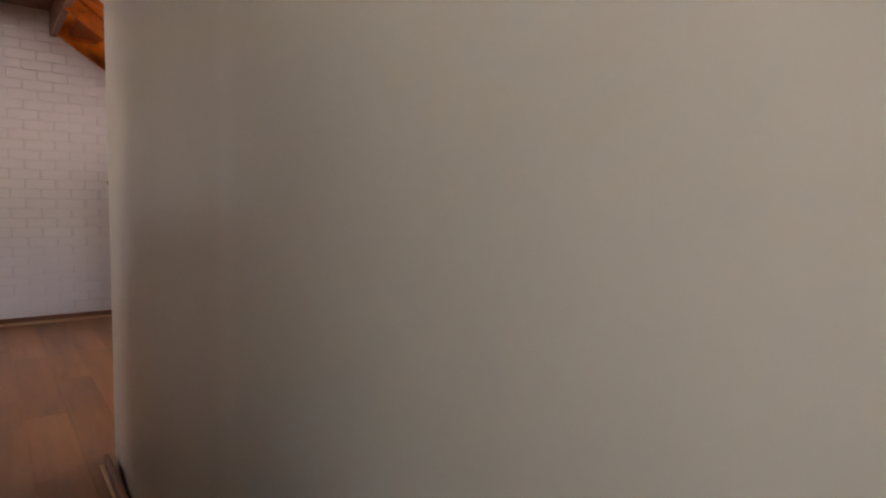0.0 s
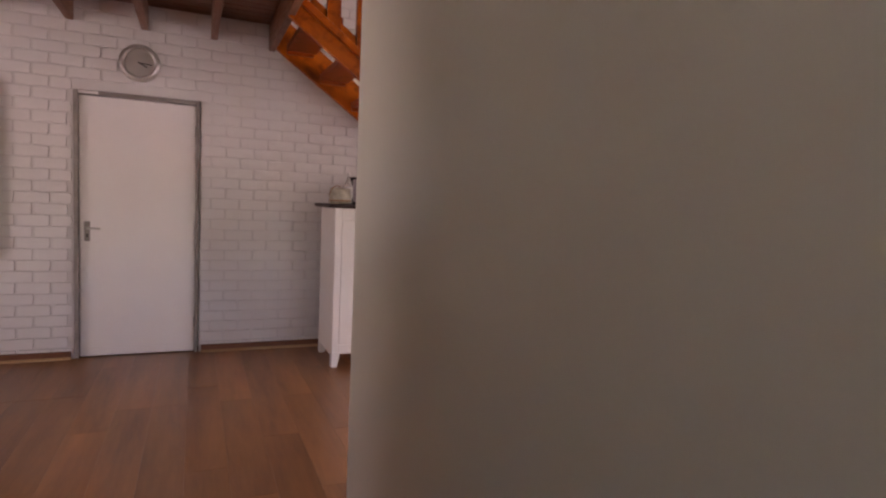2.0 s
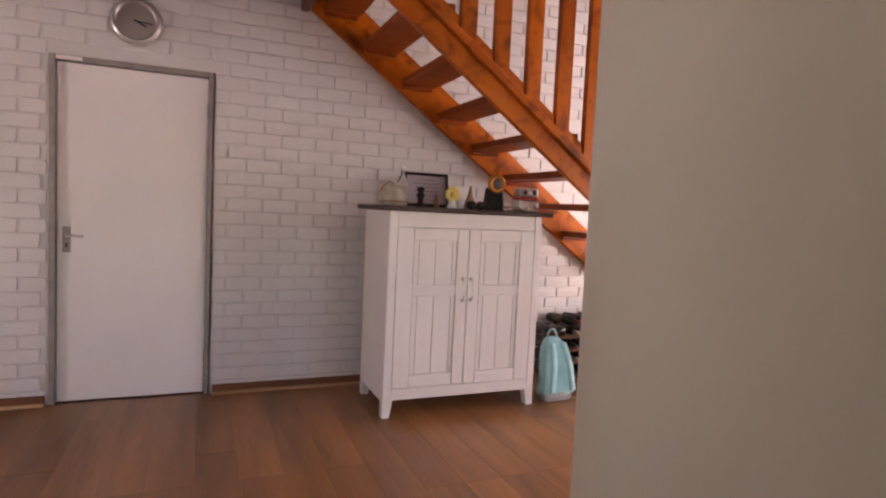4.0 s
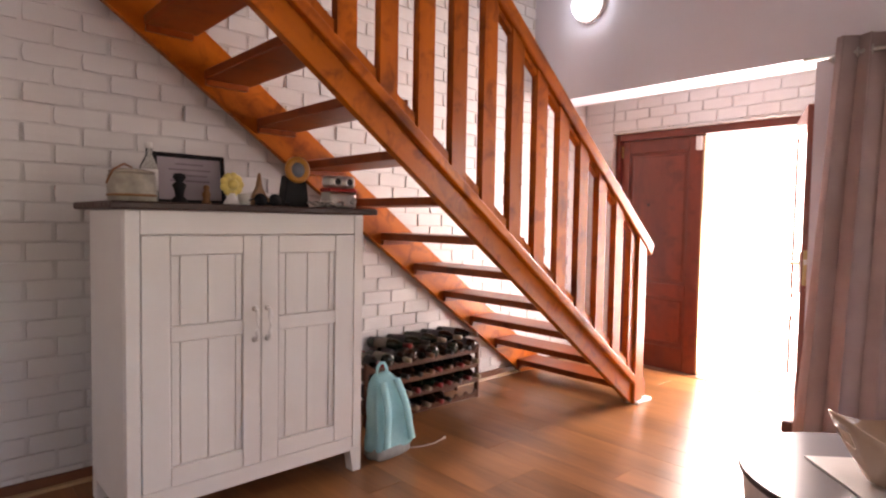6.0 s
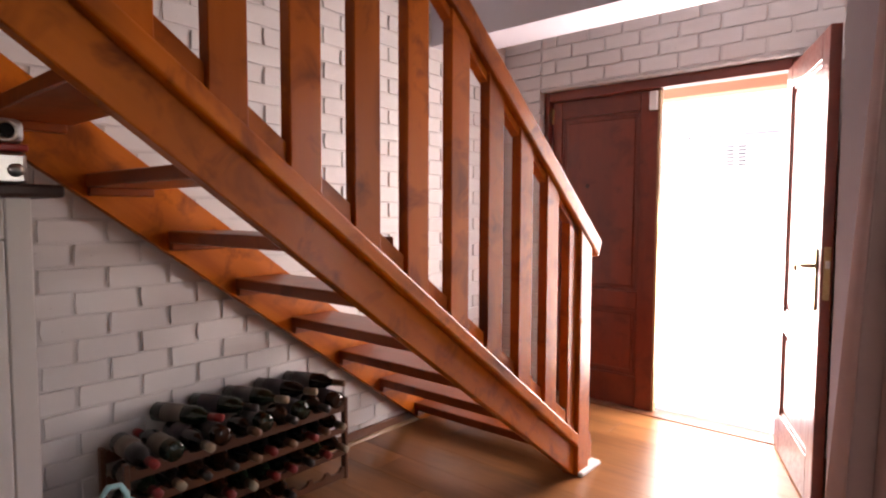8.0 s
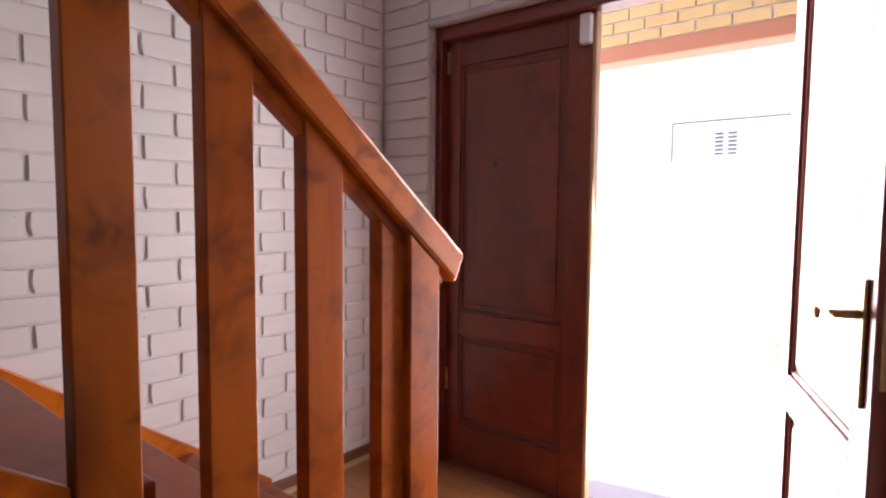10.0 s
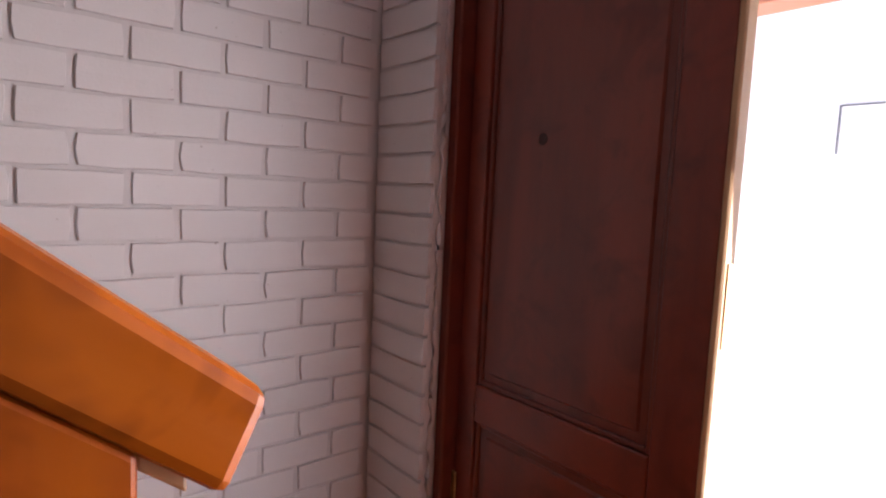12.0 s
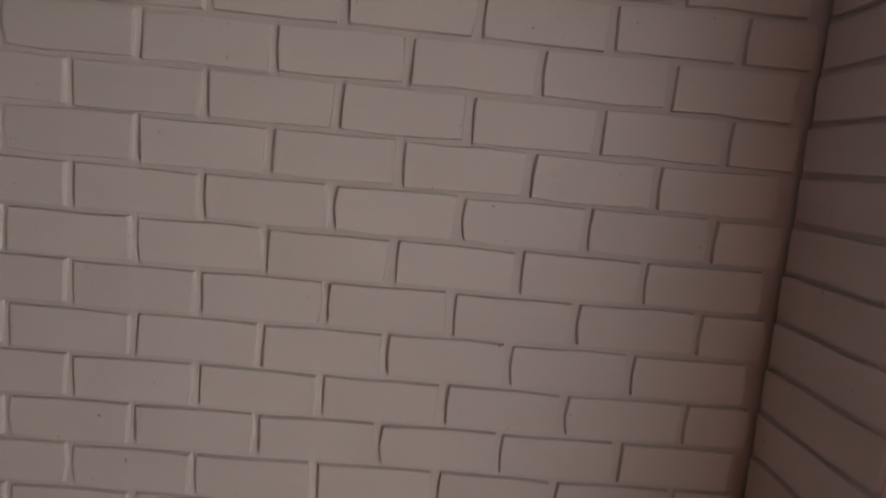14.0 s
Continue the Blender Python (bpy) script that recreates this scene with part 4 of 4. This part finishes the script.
for z in TIERS:
    for y in (RF + 0.004, RB - 0.02):
        ob = part("shelf_rail", scallop(y), M_RACK, rk)
        ob.location.z = z
GLASSES = [plain("dark_green_bottle", (0.010, 0.022, 0.012), 0.12, var=0.2), plain("near_black_bottle", (0.010, 0.009, 0.010), 0.12, var=0.2), plain("brown_bottle", (0.035, 0.014, 0.008), 0.12, var=0.2)]
LABELS = [plain("cream_label", (0.15, 0.125, 0.10), 0.7), plain("dark_label", (0.05, 0.04, 0.05), 0.6), plain("grey_label", (0.08, 0.072, 0.07), 0.7)]
FOILS = [plain("red_foil", (0.25, 0.02, 0.02), 0.35), plain("black_foil", (0.015, 0.015, 0.015), 0.35), plain("cream_foil", (0.34, 0.27, 0.18), 0.35), plain("brown_foil", (0.2, 0.1, 0.05), 0.35)]
PROF = [(0.0, 0.0), (0.03, 0.0), (0.0365, 0.008), (0.0365, 0.18), (0.031, 0.205), (0.016, 0.232), (0.0145, 0.25), (0.0145, 0.262), (0.0, 0.262)]
rng = random.Random(5)
protos = []
for gi, g in enumerate(GLASSES):
    for li in range(3):
        b0 = thing("wine_bottle", 0, 0, -50, 0, ("dark green", "black", "brown")[gi] + " glass wine bottle lying neck out in the rack", "wine bottle", "wine bottles in the rack")
        part("bottle", lathe(PROF, 16), g, b0, "", True)
        part("foil", lathe([(0.0, 0.2625), (0.0152, 0.2625), (0.0155, 0.245), (0.0155, 0.30), (0.0, 0.302)][1:], 14), FOILS[(gi * 2 + li) % 4], b0, "", True)
        part("label", lathe([(0.0367, 0.05), (0.0371, 0.05), (0.0371, 0.14), (0.0367, 0.14)], 16), LABELS[(gi + li) % 3], b0, "", True)
        protos.append(b0)
used = set()
for ti, z in enumerate(TIERS):
    for c in range(COLS):
        if (ti == 0 and c > 6) or rng.random() < 0.04:
            continue
        k = rng.randrange(9)
        cx = RX0 + 0.025 + PITCH * (c + 0.5)
        neck_in = ti == 3 and c % 2 == 1
        y = RB - 0.012 + rng.uniform(-0.01, 0.005)
        m = Matrix.Translation((cx, y, z + 0.0275)) @ pose(0, 0, 0, 90, 0, rng.uniform(-3, 3))
        if neck_in:
            m = Matrix.Translation((cx, RF - 0.02, z + 0.0275)) @ pose(0, 0, 0, -90, 0, rng.uniform(-3, 3))
        if k in used:
            copy_thing(protos[k], m)
        else:
            protos[k].matrix_basis = m
            used.add(k)
for c in range(5):
    cx = RX0 + 0.17 + PITCH * (1.65 * c + 0.6)
    copy_thing(protos[list(used)[c % len(used)]], Matrix.Translation((cx, RF + 0.29, TIERS[3] + 0.085)) @ pose(0, 0, 0, 90, 0, 18 + rng.uniform(-14, 14)))
for k, p in enumerate(protos):
    if k not in used:
        for o in (*p.children_recursive, p):
            bpy.data.objects.remove(o)

# ---- backpack ----
M_BAG, nt_, b_ = mat_base("turquoise_canvas")
v_ = coords(nt_)
nt_.links.new(ramp(nt_, noise_fac(nt_, v_, 7, 5), [(0.3, (0.28, 0.62, 0.68)), (0.7, (0.42, 0.79, 0.83))]), b_.inputs["Base Color"])
b_.inputs["Roughness"].default_value = 0.8
bump(nt_, b_, noise_fac(nt_, v_, 14, 6, 0.6), 0.5, 0.012)
M_BAGD = plain("grey_bag_base", (0.36, 0.38, 0.38), 0.8)
bp = thing("backpack", 3.03, -0.66, 0.0, 8, "turquoise canvas backpack slumped against the cabinet", "backpack")


def bag_body(z0, z1, prof, seg=44):
    bm = bmesh.new()
    rings = []
    for s, w, d_, ox, oy in prof:
        z = z0 + (z1 - z0) * s
        ring = []
        for k in range(seg):
            a = 2 * math.pi * k / seg
            ca, sa = math.cos(a), math.sin(a)
            x = w * math.copysign(abs(ca) ** 0.6, ca)
            y = d_ * math.copysign(abs(sa) ** 0.6, sa)
            wob = 1 + 0.16 * noise.noise(Vector((2.6 * ca, 2.6 * sa, 2.2 * s + 1))) + 0.07 * noise.noise(Vector((7 * ca, 7 * sa, 3 * s + 4)))
            ring.append(bm.verts.new((x * wob + ox, y * wob + oy, z)))
        rings.append(ring)
    for a, b in zip(rings, rings[1:]):
        for k in range(seg):
            bm.faces.new((a[k], a[(k + 1) % seg], b[(k + 1) % seg], b[k]))
    bm.faces.new(rings[0][::-1])
    bm.faces.new(rings[-1])
    return bm


part("body", bag_body(0.04, 0.43, [(0.0, 0.125, 0.062, 0.01, 0), (0.04, 0.138, 0.068, 0.01, 0), (0.12, 0.132, 0.066, 0.008, 0), (0.2, 0.122, 0.06, 0.004, 0), (0.32, 0.118, 0.058, 0.0, 0.002), (0.45, 0.118, 0.06, -0.004, 0.004), (0.58, 0.115, 0.058, -0.008, 0.006), (0.7, 0.108, 0.052, -0.014, 0.01), (0.8, 0.098, 0.046, -0.02, 0.012), (0.88, 0.086, 0.038, -0.026, 0.014), (0.95, 0.066, 0.026, -0.034, 0.016), (1.0, 0.05, 0.012, -0.038, 0.016)]), M_BAG, bp, "", True)
part("base", bag_body(0.0, 0.06, [(0.0, 0.112, 0.058, 0, 0), (0.2, 0.122, 0.066, 0, 0), (1.0, 0.1275, 0.0705, 0.002, 0)]), M_BAGD, bp, "grey fabric base", True)
part("top_handle", tube([(-0.075, 0.012, 0.41), (-0.075, 0.01, 0.46), (-0.055, 0.008, 0.485), (-0.025, 0.008, 0.48), (-0.008, 0.008, 0.45), (-0.004, 0.01, 0.41)], 0.008), M_BAG, bp, "", True)
for off in (-0.055, 0.045):
    bm = bmesh.new()
    prev = None
    for k in range(15):
        s = k / 14
        x = off - 0.03 + 0.03 * s + (0.055 * s if off > 0 else -0.03 * s)
        y = -0.024 - 0.05 * math.sin(min(1, s * 1.25 + 0.1) * math.pi * 0.62) - 0.006
        z = 0.40 - 0.33 * s
        w = 0.021
        row = [bm.verts.new((x - w, y + 0.004, z)), bm.verts.new((x - w, y - 0.008, z)), bm.verts.new((x + w, y - 0.008, z)), bm.verts.new((x + w, y + 0.004, z))]
        if prev:
            for q in range(4):
                bm.faces.new((prev[q], prev[(q + 1) % 4], row[(q + 1) % 4], row[q]))
        prev = row
    part("shoulder_strap", bm, M_BAG, bp, "", True)
part("tag", box(0.085, 0.105, -0.083, -0.076, 0.17, 0.21, 0.002), M_BLACK, bp, "small dark tag")
tagged(part("loose_strap", tube([(3.16, -0.69, 0.006), (3.22, -0.72, 0.008), (3.30, -0.725, 0.006), (3.37, -0.71, 0.007), (3.40, -0.70, 0.006)], [0.004, 0.004, 0.004, 0.004, 0.007]), M_WHITEP, None, "", True), "pale cord lying on the floor beside the backpack", "cord")

# ---- table with bowl ----
M_TTOP = plain("grey_lacquer_top", (0.30, 0.295, 0.32), 0.22, var=0.06, scale=3, Coat_Weight=0.4)
M_TEDGE = plain("dark_table_edge", (0.04, 0.035, 0.04), 0.4)
TX, TY, TZ, TR = 3.38, -2.70, 0.45, 0.425
tb = thing("round_table", TX, TY, 0, 0, "round grey lacquered coffee table with a white base", "table")
part("tabletop", lathe([(0.0, TZ - 0.004), (TR - 0.004, TZ - 0.004), (TR, TZ - 0.002), (TR - 0.003, TZ), (0.0, TZ)], 72), M_TTOP, tb)
part("edge", lathe([(0.0, TZ - 0.026), (TR - 0.006, TZ - 0.026), (TR, TZ - 0.018), (TR - 0.001, TZ - 0.0045), (0.0, TZ - 0.0045)], 72), M_TEDGE, tb)
part("base_panel", lathe([(TR - 0.10, 0.0), (TR - 0.06, 0.0), (TR - 0.035, 0.2), (TR - 0.012, TZ - 0.028), (TR - 0.05, TZ - 0.028), (TR - 0.08, 0.2)], 48), M_WHITEP, tb, "white curved base")
part("bolt", lathe([(0.0, -0.004), (0.010, -0.004), (0.010, 0.006), (0.0, 0.008)], 14, None, Matrix.Translation(((TR - 0.012) * math.cos(2.75), (TR - 0.012) * math.sin(2.75), TZ - 0.10)) @ pose(0, 0, 0, 90, 0, 70)), M_BLACK, tb, "dark bolt head", True)
M_BOWL, nt_, b_ = mat_base("smoked_glass_bowl")
b_.inputs["Base Color"].default_value = (0.60, 0.44, 0.33, 1)
b_.inputs["Transmission Weight"].default_value, b_.inputs["Roughness"].default_value, b_.inputs["IOR"].default_value = 0.12, 0.2, 1.3
bw = thing("fruit_bowl", 3.34, -2.715, TZ, 128, "tall translucent brown bowl with cut-out handles", "bowl")
bm = bmesh.new()
seg, rings = 48, []
for s, r in ((0.0, 0.0), (0.0, 0.06), (0.05, 0.085), (0.25, 0.11), (0.55, 0.145), (0.8, 0.17), (1.0, 0.185)):
    rings.append([bm.verts.new((r * math.cos(a), r * math.sin(a), s * (0.17 + 0.035 * math.cos(2 * a)))) for a in [2 * math.pi * k / seg for k in range(seg)]])
for a, b in zip(rings[1:], rings[2:]):
    for k in range(seg):
        bm.faces.new((a[k], a[(k + 1) % seg], b[(k + 1) % seg], b[k]))
bm.faces.new(rings[1][::-1])
bmesh.ops.delete(bm, geom=rings[0], context="VERTS")
cut = [f for f in bm.faces if 0.105 < f.calc_center_median().z < 0.19 and abs(f.calc_center_median().y) < 0.045 and f.calc_center_median().x != 0 and f.calc_center_median().length < 0.245 and f.calc_center_median().z < 0.17]
bmesh.ops.delete(bm, geom=cut, context="FACES")
bo = part("bowl", bm, M_BOWL, bw, "", True)
so = bo.modifiers.new("thick", "SOLIDIFY")
so.thickness = 0.005
tagged(part("paper", box(-0.30, 0.0, -0.22, 0.0, TZ + 0.001, TZ + 0.006, 0, 1, pose(3.385, -2.455, 0, 0, 0, 43)), M_WHITEP), "white booklet lying under the bowl", "booklet")
bw.location.z += 0.0065

# ---- outside ----
M_PAVE = paint("sunlit_paving", (0.86, 0.83, 0.79), 0.8, 0.12, 20, 0.3)
M_HOUSE = paint("white_house_wall", (0.82, 0.80, 0.77), 0.8, 0.05)
M_YBRICK = brick_paint("yellow_face_brick", (0.55, 0.36, 0.14), (0.3, 0.18, 0.08))
tagged(part("ground", box(-200, 400, -300, 300, -0.4, -0.17), M_PAVE), "pale sunlit paving and open ground", "ground", kind="structure")
tagged(part("pavement", box(5.985, 16.4, -12, 8, -0.16, -0.06), M_PAVE), "pale sunlit paved yard", "pavement", kind="structure")

M_BEAM = paint("red_oxide_paint", (0.42, 0.16, 0.08), 0.6, 0.15)
pb = thing("porch", 8.0, -1.0, 2.295, 0, "porch beam in red with yellow face brick above", "porch")
part("beam", box(0.0, 0.22, -4.0, 1.6, 0.0, 0.115, 0.006), M_BEAM, pb, "red oxide painted beam")
part("backing", box(0.012, 0.21, -4.0, 1.6, 0.116, 0.62), M_MORTAR, pb)
part("roof", box(-0.25, 0.5, -4.3, 1.6, 0.621, 0.75), M_SOFFIT, pb)
for y in (-3.95,):
    part("pier", box(0.0, 0.22, y, y + 0.24, -2.355, -0.001, 0.006), M_YBRICK, pb)
bmy = bmesh.new()
add_box(bmy, -0.006, 0.02, -0.111, 0.111, -0.036, 0.036, 0.003)
mey = bpy.data.meshes.new("brick")
bmy.to_mesh(mey)
bmy.free()
mey.materials.append(M_YBRICK)
for r in range(5):
    for k in range(35):
        y = -3.85 + 0.234 * k + (0.117 if r % 2 else 0)
        if y < 1.5:
            shared("brick", mey, pb, Matrix.Translation((0.0, y, 0.158 + 0.086 * r)))

hs_ = thing("house", 14.0, 0.5, -0.06, 0, "white painted house across the yard in full sun", "house")
part("wall", box(0.0, 6.0, -9.0, 9.0, 0.0, 4.6), M_HOUSE, hs_)
part("roof", prism([(-0.6, 4.601), (6.6, 4.601), (3.0, 6.4)], 19.0, "y", -9.5), M_BEAM, hs_, "low pitched red roof")
wn_ = part("window", box(-0.03, 0.001, -1.05, 0.82, 1.67, 2.71, 0.004), M_HOUSE, hs_, "white framed window")
M_PALE = plain("pale_glass", (0.78, 0.8, 0.8), 0.3)
for q in range(3):
    part("pane", box(-0.036, -0.031, -0.98 + 0.61 * q, -0.43 + 0.61 * q, 1.73, 2.65), M_PALE, wn_)
M_LINE = plain("grey_line", (0.12, 0.12, 0.13), 0.5)
part("head_trim", box(-0.05, -0.031, -1.08, 0.84, 2.71, 2.73), M_LINE, wn_)
part("jamb_trim", box(-0.05, -0.031, 0.82, 0.84, 2.07, 2.71), M_LINE, wn_)
for q in range(2):
    lv = part("louvre", box(-0.05, -0.037, -0.20 + 0.2 * q, -0.04 + 0.2 * q, 2.14, 2.56), M_HOUSE, hs_, "grey louvred vent")
    for k in range(6):
        part("slat", box(-0.07, -0.051, -0.185 + 0.2 * q, -0.055 + 0.2 * q, 2.16 + 0.065 * k, 2.195 + 0.065 * k), M_LINE, lv)

M_TERRA = plain("sandy_terracotta", (0.62, 0.40, 0.20), 0.75, var=0.2, scale=9)
pot = thing("plant_pot", 8.12, -1.42, -0.06, 0, "tapered sandy terracotta pot on the porch", "plant pot")
part("pot", lathe([(0.0, 0.0), (0.075, 0.0), (0.08, 0.01), (0.115, 0.31), (0.133, 0.315), (0.135, 0.365), (0.12, 0.37), (0.108, 0.31), (0.0, 0.30)], 32), M_TERRA, pot, "", True)
M_LEAF = plain("dull_green_leaf", (0.06, 0.10, 0.04), 0.5)
for k in range(7):
    a, l = k * 0.9, 0.07 + 0.012 * (k % 3)
    bml = prism([(-0.004, 0.0), (0.004, 0.0), (0.02, l * 0.5), (0.0, l), (-0.02, l * 0.5)], 0.002, "y", 0.0)
    part("leaf", bml, M_LEAF, pot).matrix_basis = pose(0.03 * math.cos(a), 0.03 * math.sin(a), 0.30, 25 * math.sin(a), 25 * math.cos(a), math.degrees(a))
# ---- bricks of the walls, planks of the floor ----
rngb = random.Random(11)


def brick_mesh(name, length, seed):
    """One painted brick: uneven front face, soft edges; front at y = 0, body behind it."""
    r = random.Random(seed)
    hx, hz = length / 2 - 0.0060, H_BR / 2 - 0.0036
    nx = 4 if length > 0.15 else 3
    bm = bmesh.new()
    front, rim = [], []
    for j in range(3):
        row = []
        for i in range(nx):
            u, v = i / (nx - 1) * 2 - 1, j - 1
            edge = abs(u) == 1 or abs(v) == 1
            x = u * (hx - 0.002) + r.uniform(-0.0026, 0.0022)
            z = v * (hz - 0.002) + r.uniform(-0.0020, 0.0018)
            if abs(u) == 1 and abs(v) == 1:
                x -= u * r.uniform(0.0005, 0.004)
                z -= v * r.uniform(0.0003, 0.0016)
            row.append(bm.verts.new((x, r.uniform(-0.001, 0.0012) + (0.0008 if edge else 0), z)))
        front.append(row)
    for j in range(2):
        for i in range(nx - 1):
            bm.faces.new((front[j][i], front[j][i + 1], front[j + 1][i + 1], front[j + 1][i]))
    loop = [front[0][i] for i in range(nx)] + [front[1][nx - 1]] + [front[2][i] for i in range(nx - 1, -1, -1)] + [front[1][0]]
    back = []
    for v in loop:
        back.append(bm.verts.new((v.co.x + math.copysign(0.002, v.co.x) if abs(v.co.x) > hx * 0.9 else v.co.x, 0.014, v.co.z + math.copysign(0.002, v.co.z) if abs(v.co.z) > hz * 0.5 else v.co.z)))
    n = len(loop)
    for k in range(n):
        bm.faces.new((loop[k], loop[(k + 1) % n], back[(k + 1) % n], back[k]))
    bmesh.ops.recalc_face_normals(bm, faces=bm.faces)
    me = bpy.data.meshes.new(name)
    bm.to_mesh(me)
    bm.free()
    me.materials.append(M_BRICK)
    return me


FULL = [brick_mesh("brick", L_BR, k) for k in range(8)]
CUTS = {}


def brick_of(length):
    key = round(length / 0.01)
    if key not in CUTS:
        CUTS[key] = brick_mesh("brick", key * 0.01, 100 + key)
    return CUTS[key]


Z_PH, X_PH = 1.433, 4.978     # a course line and an upright joint


def lay(a0, a1, z0, z1, phase, holes):
    """Brick spans over a wall from a0 to a1: (start, end, z middle)."""
    out = []
    k0 = math.floor((z0 - Z_PH) / H_BR)
    k = k0
    while Z_PH + k * H_BR < z1 - 0.01:
        zl = Z_PH + k * H_BR
        k += 1
        if zl < z0 - 0.06:
            continue
        off = phase + (L_BR / 2 if k % 2 else 0)
        i = math.floor((a0 - off) / L_BR)
        spans = []
        while off + i * L_BR < a1:
            spans.append((max(a0, off + i * L_BR), min(a1, off + (i + 1) * L_BR)))
            i += 1
        for s, e in spans:
            segs = [(s, e)]
            for h0, h1, hz0, hz1 in holes:
                if hz0 - 0.03 < zl + H_BR / 2 < hz1 + 0.03:
                    nxt = []
                    for p, q in segs:
                        if q <= h0 or p >= h1:
                            nxt.append((p, q))
                        else:
                            if p < h0:
                                nxt.append((p, h0))
                            if q > h1:
                                nxt.append((h1, q))
                    segs = nxt
            out += [(p, q, zl + H_BR / 2) for p, q in segs if q - p > 0.035]
    return out


def place(spans, near, parent, to_m, rest_name, rest_label):
    verts, faces = [], []
    for s, e, z in spans:
        ln = e - s
        me = FULL[rngb.randrange(8)] if abs(ln - L_BR) < 0.006 else brick_of(ln)
        m = to_m((s + e) / 2, z) @ pose(0, rngb.uniform(-0.0008, 0.0012), rngb.uniform(-0.0012, 0.0012), rngb.uniform(-0.6, 0.6), rngb.uniform(-0.35, 0.35), rngb.uniform(-0.7, 0.5))
        if near(s, e, z):
            shared("brick", me, parent, m)
        else:
            o = len(verts)
            verts += [tuple(m @ v.co) for v in me.vertices]
            faces += [[o + q for q in p.vertices] for p in me.polygons]
    if verts:
        me = bpy.data.meshes.new(rest_name)
        me.from_pydata(verts, [], faces)
        me.materials.append(M_BRICK)
        ob = new(rest_name, me)
        ob.parent = parent
        tagged(ob, rest_label, kind="stuff")


sp = lay(X_W, X_END, 0.06, TOP, X_PH - L_BR / 2, [(-0.038, 0.838, -0.1, 2.035)])
place(sp, lambda s, e, z: s > 4.02 and z < 2.42, wall_n, lambda a, z: Matrix.Translation((a, 0, z)), "brickwork", "white painted bricks")
sp = lay(0.289, 2.03, 0.076, 2.85, 0.289, [(0.289, 1.765, -0.1, 2.004)])
sp += [(0.0, 0.289, z) for z in sorted({q[2] for q in sp})]
place(sp, lambda s, e, z: s < 0.32, wall_e, lambda a, z: Matrix.Translation((X_END, -a, z)) @ pose(0, 0, 0, 0, 0, -90), "brickwork", "white painted bricks")

# floor planks
rngp = random.Random(3)
PW, PL = 0.193, 1.28
plank = {}


def plank_mesh(w, l):
    key = (round(w, 3), round(l, 3))
    if key not in plank:
        bm = box(-w / 2 + 0.0002, w / 2 - 0.0002, -l / 2 + 0.0002, l / 2 - 0.0002, -0.010, 0.0, 0.0006)
        me = bpy.data.meshes.new("plank")
        bm.to_mesh(me)
        bm.free()
        me.materials.append(M_FLOOR)
        plank[key] = me
    return plank[key]


x = -2.9
while x < 5.80:
    w = min(PW, 5.81 - x)
    y = 0.0 + rngp.choice((0.0, 0.32, 0.64, 0.96))
    y_end = Y_ALC - 0.1 if x > X_HEAD else (Y_S if x > CW else -8.0)
    while y > y_end:
        y1 = max(y - PL, y_end)
        yt = min(y, 0.005)
        if yt - y1 > 0.05:
            shared("plank", plank_mesh(w, round(yt - y1, 2)), floor, Matrix.Translation((x + w / 2, (yt + y1) / 2, 0.0)))
        y = y1
    x += PW
